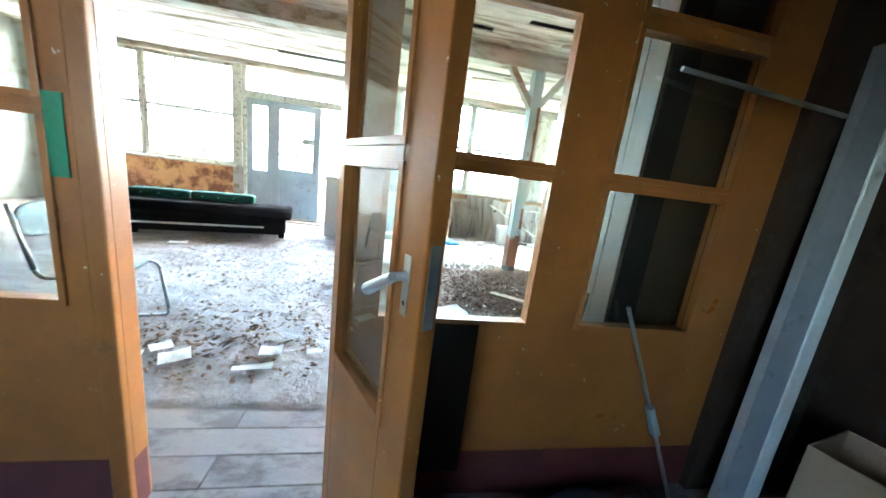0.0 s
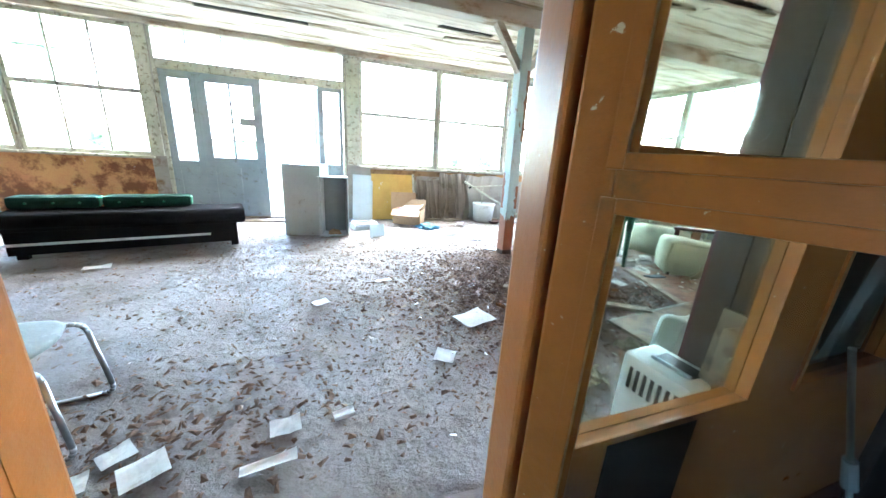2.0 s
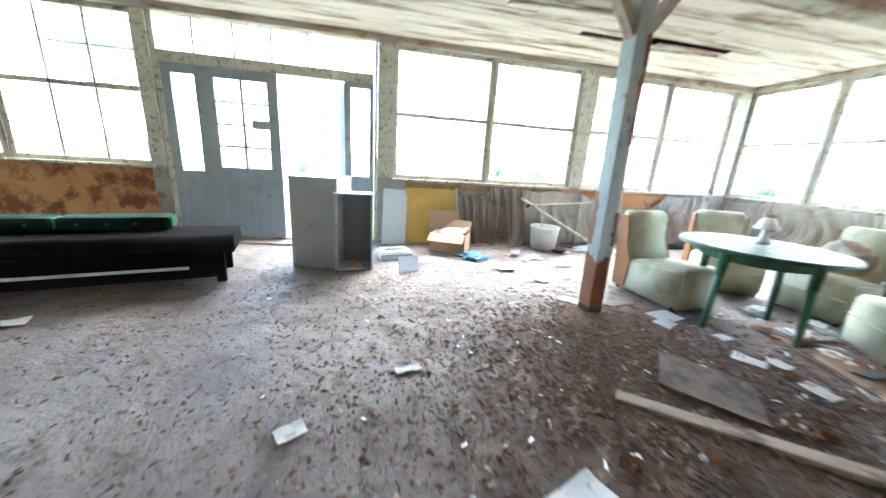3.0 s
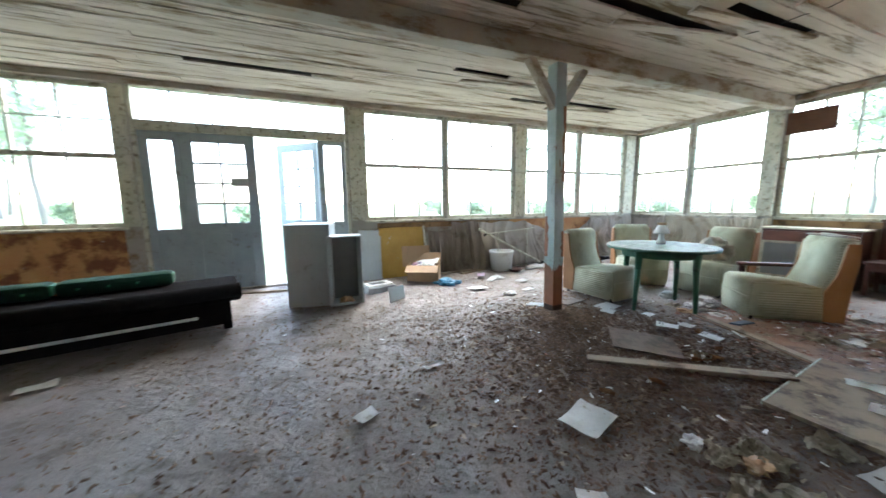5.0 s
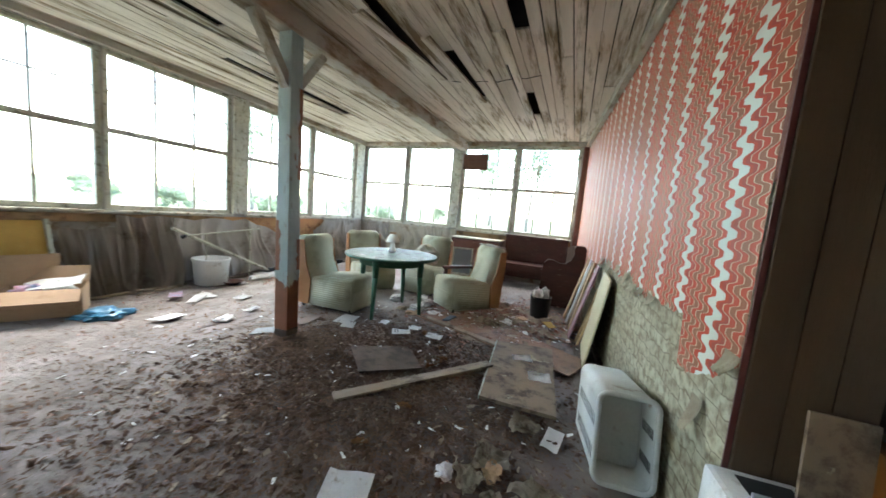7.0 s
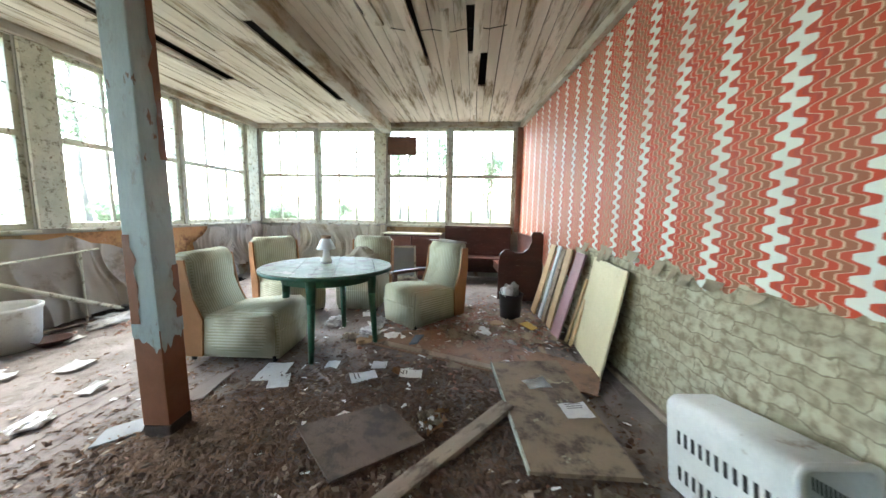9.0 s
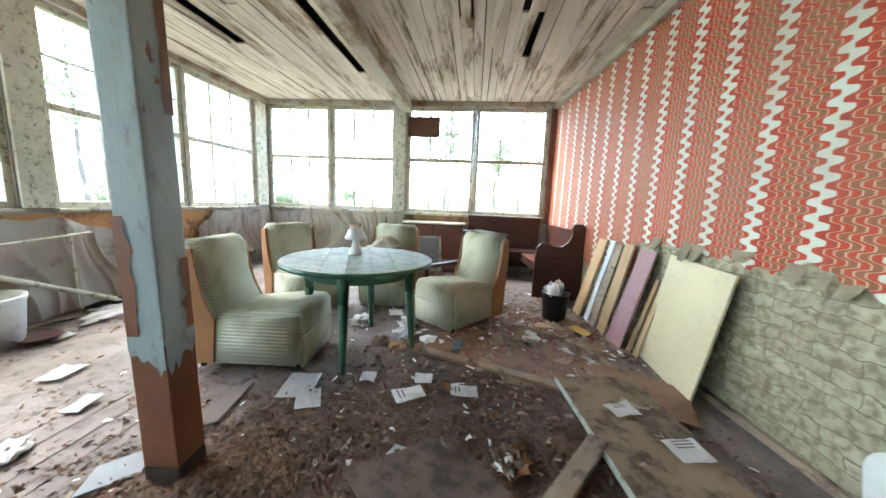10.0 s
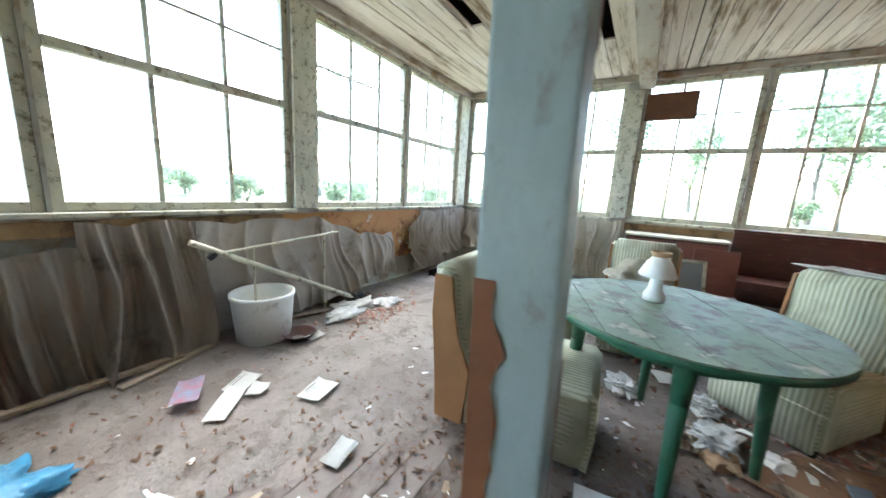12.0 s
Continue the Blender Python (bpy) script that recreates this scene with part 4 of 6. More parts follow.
rail = thing("leaning_rail", lean((0.84, -0.95, 0.0), (1.03, -0.84, 1.62)), "long pale aluminium profile leaning in the hall corner", "metal rail")
bm = bmesh.new()
box(bm, -0.1, 0.02, -0.02, -0.014, 0, 1.82)
part("web", bm, rail_metal, rail)
for a in (-0.1, -0.075, -0.05, -0.02, 0.012):
    part("fin", B(a, a + 0.008, -0.0138, 0.014, 0, 1.82, 0.001), rail_metal, rail)
part("edge_cap", B(0.024, 0.09, -0.025, 0.02, 0, 1.84, 0.008), white_plastic, rail, "white plastic channel")
pole = thing("thin_pole", pose(0, 0, 0), "thin grey metal pole leaning on the glass", "pole")
part("shaft", T((0.66, -0.88, 0.0), (0.31, -0.787, 0.83), 0.008), steel, pole)
part("grip", T((0.52, -0.843, 0.33), (0.475, -0.831, 0.44), 0.02, 0.017), grey_plastic, pole)
rod = thing("wall_rod", pose(0, 0, 0), "thin grey rod sticking out across the pane", "rod")
part("shaft", T((0.9, -0.84, 1.58), (0.27, -0.8, 1.635), 0.008), steel, rod)


def carton_box(m, w, d, h, label, flaps=True):
    b = thing("cardboard_box", m, label, "box")
    t = 0.006
    part("side", B(-w / 2, w / 2, -d / 2, -d / 2 + t, 0, h), carton, b)
    part("side", B(-w / 2, w / 2, d / 2 - t, d / 2, 0, h), carton, b)
    part("side", B(-w / 2, -w / 2 + t, -d / 2 + t, d / 2 - t, 0, h), carton, b)
    part("side", B(w / 2 - t, w / 2, -d / 2 + t, d / 2 - t, 0, h), carton, b)
    part("bottom", B(-w / 2 + t, w / 2 - t, -d / 2 + t, d / 2 - t, 0, t), carton, b)
    if flaps:
        for s, a in ((-1, 118), (1, -35)):
            fm = Matrix.Translation((0, s * (d / 2 + 0.004), h)) @ Matrix.Rotation(radians(a), 4, "X")
            part("flap", box(bmesh.new(), -w / 2, w / 2, -0.003, 0.003, 0, d * 0.5, 0, fm), carton, b)
    return b


carton_box(pose(1.1, -1.16, 0.0, 0, 0, 12), 0.3, 0.3, 0.46, "battered brown cardboard box on the hall floor", False)


def crumpled(bm, c, r, seed, flat=0.5, n=2):
    """A crushed lump with creases, flattened where it lies."""
    g = bmesh.ops.create_icosphere(bm, subdivisions=n, radius=1.0)
    for v in g["verts"]:
        d = 0.8 + 0.55 * noise.noise(v.co * 1.6 + Vector((seed, 0, 0))) + 0.55 * abs(noise.noise(v.co * 3.3 + Vector((0, seed, 0)))) - 0.25 * abs(noise.noise(v.co * 7.0 + Vector((0, 0, seed))))
        p = v.co * d
        v.co = Vector((c[0] + p.x * r[0], c[1] + p.y * r[1], max(c[2] + p.z * r[2] * flat + r[2] * flat * 0.55, c[2] - 0.004)))
    return bm


solid("blue_cloth", crumpled(bmesh.new(), (0.2, -0.95, 0), (0.4, 0.11, 0.12), 3.3, 0.6, 4), blue_cloth, "heap of faded blue-grey cloth on the hall floor", "cloth", "thing", "", True)

# leaning board and appliance cover in the recess by the plank wall
solid("leaning_board", B(-0.006, 0.006, -0.075, 0.075, 0, 0.84, 0.002), ply_dirty, "dingy brown board leaning on the plank wall", "board", "thing", m=pose(0.14, -0.605, 0.0, 0, 5, 0))
cover = thing("appliance_cover", pose(0.165, -0.43, 0.0, 0, 0, 4), "dirty white metal appliance cover with a dark slot", "appliance cover")
part("body", B(-0.1, 0.085, -0.15, 0.1, 0.005, 0.575, 0.018), white_plastic, cover)
part("slot", B(-0.03, 0.05, -0.11, 0.03, 0.5755, 0.578), black_plastic, cover, "dark slot")
part("grip", B(-0.045, -0.032, -0.11, 0.03, 0.5755, 0.59, 0.004), grey_plastic, cover, "grey finger grip")
for k in range(7):
    part("vent", B(-0.1025, -0.1, -0.12 + 0.028 * k, -0.107 + 0.028 * k, 0.44, 0.53), black_plastic, cover, "dark vent slit")

# ---- sofa bed by the entrance ----
sofa = thing("daybed", pose(-3.1, 3.55, 0, 0, 0, 14), "long black upholstered daybed with dark green bolsters", "daybed")
part("seat", B(-1.15, 0.98, -0.3, 0.34, 0.3, 0.46, 0.04), blackout, sofa)
# deep black front rail fills the gap as the shadow under the seat
part("base_rail", B(-1.05, 0.88, -0.24, -0.2, 0.06, 0.3, 0.005), blackout, sofa)
part("front_roll", T((-1.15, -0.27, 0.41), (0.98, -0.27, 0.41), 0.075, n=18), blackout, sofa, "", True)
part("base_rail", B(-1.05, 0.88, 0.24, 0.28, 0.16, 0.3, 0.005), dark_wood, sofa)
for a in (-1.0, 0.8):
    for b in (-0.24, 0.2):
        part("leg", B(a, a + 0.08, b, b + 0.07, 0, 0.3, 0.006), blackout, sofa)
part("metal_strip", B(-1.08, 0.6, -0.27, -0.255, 0.16, 0.185), white_plastic, sofa, "pale edge strip under the seat")
for a, b in ((-1.12, -0.42), (-0.4, 0.42)):
    bol = part("bolster", B(a, b, 0.12, 0.36, 0.461, 0.6, 0.05), green_cloth, sofa, "dark green bolster")
    part("end_cap", B(b - 0.012, b + 0.004, 0.15, 0.33, 0.485, 0.58, 0.01), green_tape, bol, "bright green torn end")
    for k in range(3):
        part("button", T((a + 0.15 + 0.2 * k, 0.11, 0.53), (a + 0.15 + 0.2 * k, 0.13, 0.53), 0.012), green_tape, bol)

# tubular chair beside the doorway
ch = thing("tubular_chair", pose(-2.28, 0.42, 0, 0, 0, 100), "worn grey-green chair with a bent steel tube frame", "chair")
chair_vinyl = surface("worn_grey_green_vinyl", (0.2, 0.215, 0.19), (0.14, 0.15, 0.13), 5, 0.55, spot=(0.33, 0.33, 0.3), spot_scale=8, spot_amount=0.35)


def padded(w, d, h, m):
    """A rounded pad: fuller in the middle, rolled off at its edge."""
    bm = bmesh.new()
    bmesh.ops.create_uvsphere(bm, u_segments=28, v_segments=12, radius=1.0)
    for v in bm.verts:
        k = max(abs(v.co.x), abs(v.co.y)) / max(1e-6, math.hypot(v.co.x, v.co.y))
        r = 0.55 + 0.45 / max(k, 0.7) * 0.72
        v.co = Vector((v.co.x * w / 2 * r, v.co.y * d / 2 * r, (abs(v.co.z) ** 0.5) * math.copysign(h / 2, v.co.z)))
    bmesh.ops.transform(bm, matrix=m, verts=bm.verts[:])
    return bm


def bent_tube(bm, pts, r):
    """A tube through the points, with its corners rounded off."""
    path = [Vector(pts[0])]
    for a, b, c in zip(pts, pts[1:], pts[2:]):
        a, b, c = Vector(a), Vector(b), Vector(c)
        p, q = b + (a - b).normalized() * 0.05, b + (c - b).normalized() * 0.05
        path += [p * (1 - t) ** 2 + b * 2 * t * (1 - t) + q * t * t for t in (0, 0.25, 0.5, 0.75, 1)]
    path.append(Vector(pts[-1]))
    for a, b in zip(path, path[1:]):
        tube(bm, a, b, r, n=10)
    return bm


part("seat", padded(0.44, 0.42, 0.05, Matrix.Translation((0, 0, 0.45))), chair_vinyl, ch, "worn grey padded seat", True)
for s in (-1, 1):
    bm = bent_tube(bmesh.new(), [(s * 0.19, 0.27, 0.82), (s * 0.19, 0.19, 0.42), (s * 0.19, -0.19, 0.42), (s * 0.21, -0.23, 0.014), (s * 0.21, 0.25, 0.014)], 0.011)
    part("side_frame", bm, steel, ch, "", True)
    part("foot_cap", T((s * 0.21, 0.2, 0.015), (s * 0.21, 0.27, 0.015), 0.016), white_plastic, ch)
part("backrest", padded(0.42, 0.22, 0.035, Matrix.Translation((0, 0.25, 0.72)) @ Matrix.Rotation(radians(82), 4, "X")), chair_vinyl, ch, "", True)


# ---- grey cabinets ----
def cabinet(m, w, d, h, label, open_front, shelf=False):
    c = thing("cabinet", m, label, "cabinet")
    t = 0.018
    bm = box(bmesh.new(), -w / 2, -w / 2 + t, -d / 2, d / 2, 0.0, h, 0.002)
    part("side_panel", bm, cabinet_grey, c)
    part("side_panel", B(w / 2 - t, w / 2, -d / 2, d / 2, 0.0, h, 0.002), cabinet_grey, c)
    part("top", B(-w / 2 - 0.004, w / 2 + 0.004, -d / 2 - 0.004, d / 2, h, h + t, 0.003), cabinet_grey, c)
    part("bottom", B(-w / 2 + t, w / 2 - t, -d / 2, d / 2, 0.004, 0.03), cabinet_grey, c)
    # back in the darker copy, so the inside's shade is partly coloured in
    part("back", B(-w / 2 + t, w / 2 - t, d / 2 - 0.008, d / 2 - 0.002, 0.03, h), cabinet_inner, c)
    if not open_front:
        part("front", B(-w / 2 + t, w / 2 - t, -d / 2 + 0.001, -d / 2 + 0.016, 0.03, h), cabinet_grey, c)
    elif shelf:
        part("divider", B(-0.02, 0.0, -d / 2 + 0.12, d / 2 - 0.01, 0.03, h), cabinet_grey, c)
    return c


cabinet(pose(-1.37, 4.25, 0, 0, 0, -10), 0.52, 0.62, 1.02, "pale grey laminate kitchen cabinet, turned sideways", False)
cabinet(pose(-1.0, 3.99, 0, 0, 0, 3), 0.42, 0.3, 0.87, "narrow pale grey laminate cabinet with an open dark front", True, False)
solid("crumpled_rag", crumpled(bmesh.new(), (-1.0, 3.93, 0.03), (0.1, 0.07, 0.06), 1.2, 0.7, 3), carton, "crumpled brown paper inside the open cabinet", "paper", "thing", "", True)
solid("laminate_board", B(-0.2, 0.17, -0.008, 0.008, 0, 0.86, 0.003), cabinet_grey, "pale grey laminate panel leaning under the window", "panel", "thing", m=pose(-0.46, 5.1, 0.0, -13, 2, 0))
solid("leaning_board", B(-0.42, 0.4, -0.01, 0.01, 0, 0.88, 0.003), yellow_board, "yellow painted board with peeling edges leaning on the wall", "board", "thing", m=pose(0.13, 5.17, 0.0, -8, 0, 0))
solid("board_edge", B(-0.02, 0.02, -0.012, 0.012, 0, 0.9, 0.003), frame_paint, "narrow white painted batten leaning on the wall", "batten", "thing", m=pose(0.57, 5.14, 0.0, -8, -3, 0))
carton_box(pose(0.36, 4.78, 0.0, 0, 0, -28), 0.52, 0.36, 0.28, "open brown cardboard box full of paper and rags")
for i, (dx, dy, c, r) in enumerate([(-0.1, 0.0, "red", 0.1), (0.1, 0.05, "white", 0.12), (0.02, -0.08, "white", 0.08)]):
    solid("crumpled_paper", crumpled(bmesh.new(), (0.36 + dx, 4.78 + dy, 0.2), (r, r, 0.12), i * 2.7, 0.7, 3), pink_print if c == "red" else paper, "crumpled sheet of %s paper in the cardboard box" % ("faded red" if c == "red" else "white"), "paper", "thing", "box contents", True)
solid("carton_sheet", B(-0.24, 0.24, -0.004, 0.004, 0, 0.36, 0.001), carton, "flat brown cardboard sheet standing behind the box", "cardboard", "thing", m=pose(0.3, 5.02, 0.2, -12, 0, -8))
pr = thing("printer", pose(-0.5, 4.36, 0, 0, 0, 14), "grey office machine lying on the floor without its cover", "printer")
part("body", B(-0.22, 0.22, -0.15, 0.15, 0, 0.1, 0.02), grey_plastic, pr)
part("tray", B(-0.2, 0.18, -0.12, 0.1, 0.1, 0.13, 0.012), white_plastic, pr)
part("opening", B(-0.14, 0.1, -0.08, 0.04, 0.131, 0.135), black_plastic, pr, "dark opening")
solid("small_panel", B(-0.14, 0.14, -0.008, 0.008, 0, 0.2, 0.003), cabinet_grey, "small grey drawer front standing on the floor", "panel", "thing", m=pose(-0.36, 3.76, 0.0, -14, 4, 32))
solid("plastic_bag", crumpled(bmesh.new(), (0.6, 4.36, 0.0), (0.2, 0.2, 0.09), 8.1, 0.6, 4), blue_bag, "crumpled blue plastic bag on the floor", "bag", "thing", "", True)
bm = grid(bmesh.new(), 10, 8, lambda u, v: ((u - 0.5) * 0.4, (v - 0.5) * 0.28, 0.03 * noise.noise((u * 2, v * 2, 3)) + 0.03 * u))
bmesh.ops.solidify(bm, geom=bm.faces[:], thickness=0.002)
solid("paper_stack", bm, paper, "white papers spilling over the cardboard box", "paper", "thing", "box contents", m=pose(0.4, 4.74, 0.3, 8, -6, -28))


# ---- cloth hung along the walls ----
def drape(name, u0, u1, zt, zb, m, material, label, pleat, amp, seed, reach=0.1, pins=0.42):
    """Cloth pinned along its upper edge: it sags between the pins, and folds run down and spread from them."""
    def at(u, v):
        uu = u0 + (u1 - u0) * u
        top = zt(uu) if callable(zt) else zt
        bot = zb(uu) if callable(zb) else zb
        k = (uu - u0) / pins
        near = abs(k - round(k)) * 2
        top -= 0.05 * near ** 1.6 * (0.7 + 0.6 * noise.noise((uu * 2.0, seed, 5)))
        z = top + (bot - top) * v
        drift = 0.35 * noise.noise((uu * 1.3, v * 1.2, seed)) + 0.14 * v * math.sin(uu * 3.1 + seed)
        c = (uu + drift) * pleat
        ridge = (1 - abs(noise.noise((c, v * 0.35, seed)))) ** 5
        small = (1 - abs(noise.noise((c * 1.9 + 7, v * 0.8, seed + 3)))) ** 6
        fold = amp * (0.2 + 0.8 * v ** 0.7) * (0.75 * ridge + 0.4 * small)
        fold += 0.05 * v * noise.noise((uu * 2.2, v * 1.5, seed + 1))
        return (uu, -0.035 - reach * v * v * 0.5 - max(fold, -0.02), max(z + 0.012 * noise.noise((uu * 9, seed, 0)) * v, 0.004))
    bm = grid(bmesh.new(), max(40, int((u1 - u0) * 150)), 26, at)
    return solid(name, bm, material, label, "curtain", "thing", "cloth along the walls", True, m)


M_N = pose(0, YN - 0.02, 0)
drape("wall_cloth", 0.6, 1.12, 0.8, 0.0, M_N, dark_drape, "stained brown-grey cloth hanging low on the wall", 5.0, 0.17, 15.0, reach=0.3)
drape("wall_cloth", 1.08, 1.72, 0.95, 0.0, M_N, dark_drape, "stained brown-grey cloth hanging in heavy folds", 5.5, 0.22, 1.0, reach=0.3)
drape("wall_cloth", 1.68, 2.75, lambda u: 0.93, 0.03, M_N, drape_cloth, "dusty grey cloth stretched along the wall", 3.0, 0.12, 4.0, pins=0.55)
drape("wall_cloth", 2.7, 3.9, lambda u: 0.94 - 0.26 * math.sin(min(1, (u - 2.7) / 1.1) * math.pi / 2), lambda u: 0.05 + 0.12 * (u - 2.7), M_N, drape_cloth, "dusty grey cloth slipping off the wall", 4.0, 0.17, 7.0, pins=0.4)
drape("wall_cloth", 4.25, 5.0, lambda u: 0.95 - 0.8 * max(0, 4.55 - u), lambda u: 0.12 + 0.05 * noise.noise((u * 3, 0, 0)), M_N, drape_cloth, "grey cloth gathered in folds in the corner", 10, 0.17, 2.0, reach=0.16)
drape("wall_cloth", 4.9, 5.9, 0.97, 0.25, M_N, drape_cloth, "grey cloth hanging in the room corner", 8, 0.12, 12.0)
M_E = pose(X1 - 0.02, YN, 0, 0, 0, -90)
drape("wall_cloth", 0.05, 0.9, lambda u: 0.97 - 0.05 * math.sin(u * 4), 0.3, M_E, drape_cloth, "pale grey cloth hanging from the sill corner", 9, 0.12, 21.0)
drape("curtain", 0.8, 2.66, 0.985, 0.1, M_E, cream_cloth, "cream pleated curtain hanging below the end windows", 14, 0.1, 31.0, reach=0.05, pins=0.2)

# ---- white tub, poles and small things by the wall ----
tub = thing("tub", pose(1.98, 4.93, 0), "large white plastic tub", "tub")
part("shell", lathe(bmesh.new(), [(0.195, 0.0), (0.225, 0.34), (0.235, 0.36), (0.235, 0.385), (0.22, 0.385), (0.212, 0.35), (0.185, 0.02), (0.05, 0.015)], 36), white_plastic, tub, smooth=True)
bas = thing("basin", pose(2.12, 4.68, 0), "rusty dark enamel basin on the floor", "basin")
part("shell", lathe(bmesh.new(), [(0.07, 0.0), (0.125, 0.06), (0.13, 0.065), (0.12, 0.06), (0.065, 0.012), (0.01, 0.01)], 28), rust, bas, smooth=True)
pole = thing("long_pole", pose(0, 0, 0), "long white painted pole leaning down from the wall", "pole")
part("shaft", T((1.58, 5.1, 0.8), (3.0, 4.98, 0.05), 0.022), frame_paint, pole)
part("collar", T((1.7, 5.09, 0.7), (1.72, 5.085, 0.675), 0.035), black_plastic, pole)
fr = thing("clothes_frame", pose(0, 0, 0), "thin white pipe frame standing against the cloth", "pipe frame")
part("pipe", T((1.75, 5.08, 0.7), (2.85, 5.08, 0.78), 0.011), frame_paint, fr)
part("pipe", T((2.68, 5.08, 0.0), (2.68, 5.08, 0.765), 0.011), frame_paint, fr)
part("pipe", T((2.0, 5.08, 0.0), (2.0, 5.08, 0.715), 0.009), frame_paint, fr)
for i, (a, b) in enumerate([((0.3, 5.02, 0.02), (1.45, 4.98, 0.05)), ((1.1, 4.86, 0.02), (1.7, 5.05, 0.03)), ((2.2, 5.1, 0.02), (2.95, 4.86, 0.02)), ((-3.4, 5.1, 0.02), (-1.5, 4.9, 0.02))]):
    d = Vector(b) - Vector(a)
    solid("broken_batten", B(0, d.length, -0.025, 0.025, -0.012, 0.012, 0.003), old_wood, "broken weathered batten lying on the floor", "batten", "thing", "battens on the floor", m=Matrix.Translation(a) @ d.to_track_quat("X", "Z").to_matrix().to_4x4())
for i, (x, y, r) in enumerate([(2.9, 4.85, 0.3), (2.62, 4.75, 0.2), (3.15, 4.7, 0.22)]):
    solid("plastic_sheet", crumpled(bmesh.new(), (x, y, 0), (r, r * 0.6, 0.09), i * 4.4, 0.5, 4), clear_bag, "crumpled dusty clear plastic on the floor", "plastic sheet", "thing", "plastic scraps", True)
solid("shoe", crumpled(bmesh.new(), (3.02, 4.98, 0.02), (0.13, 0.06, 0.08), 2.0, 0.8, 3), black_plastic, "dark blue shoe lying by the pole", "shoe", "thing", "", True)
solid("dark_rag", crumpled(bmesh.new(), (4.7, 5.0, 0), (0.25, 0.12, 0.1), 9.0, 0.5, 3), blackout, "dark crumpled rag in the corner", "rag", "thing", "", True)

# ---- table with a figurine lamp ----
TX, TY = 2.5, 2.26
tab = thing("table", pose(TX, TY, 0, 0, 0, 20), "round green table with a dusty board top", "table")
R = 0.57
n = 7
for i in range(n):
    y0, y1 = -R + 2 * R * i / n + 0.0015, -R + 2 * R * (i + 1) / n - 0.0015
    out = []
    for k in range(9):
        yy = y0 + (y1 - y0) * k / 8
        out.append((math.sqrt(max(R * R - yy * yy, 0.0004)), yy))
    pts = out + [(-x, yy) for x, yy in out[::-1]]
    bm = bmesh.new()
    lo = [bm.verts.new((x, yy, 0.73)) for x, yy in pts]
    hi = [bm.verts.new((x, yy, 0.752 + 0.001 * (i % 2))) for x, yy in pts]
    bm.faces.new(lo[::-1])
    bm.faces.new(hi)
    for k in range(len(pts)):
        j = (k + 1) % len(pts)
        bm.faces.new((lo[k], lo[j], hi[j], hi[k]))
    part("top_board", bm, table_top, tab, "dusty green board")
bm = lathe(bmesh.new(), [(R + 0.004, 0.72), (R + 0.006, 0.744), (R - 0.01, 0.746), (R - 0.012, 0.72)], 56)
part("rim", bm, table_green, tab, "green rim", True)
part("apron", lathe(bmesh.new(), [(0.4, 0.63), (0.4, 0.728), (0.38, 0.728), (0.38, 0.63)], 36), table_green, tab)
for a in (-15, 75, 165, 255):
    ca, sa = math.cos(radians(a)), math.sin(radians(a))
    bm = tube(bmesh.new(), (0.4 * ca, 0.4 * sa, 0.727), (0.4 * ca, 0.4 * sa, 0.5), 0.045, 0.034, 10)
    tube(bm, (0.4 * ca, 0.4 * sa, 0.5), (0.43 * ca, 0.43 * sa, 0.0), 0.034, 0.02, 10)
    part("leg", bm, table_green, tab, "", True)
lamp = thing("table_lamp", pose(2.63, 2.34, 0.753), "small dirty white mushroom-shaped lamp on the table", "lamp")
part("base", lathe(bmesh.new(), [(0.05, 0.0), (0.052, 0.03), (0.035, 0.06), (0.028, 0.12), (0.03, 0.14)], 20), white_plastic, lamp, smooth=True)
part("shade", lathe(bmesh.new(), [(0.085, 0.13), (0.088, 0.14), (0.06, 0.2), (0.035, 0.235), (0.01, 0.24)], 22), white_plastic, lamp, "torn stained shade", smooth=True)
part("torn_edge", lathe(bmesh.new(), [(0.04, 0.235), (0.05, 0.26), (0.046, 0.26), (0.036, 0.235)], 14), carton, lamp, "brown charred patch")


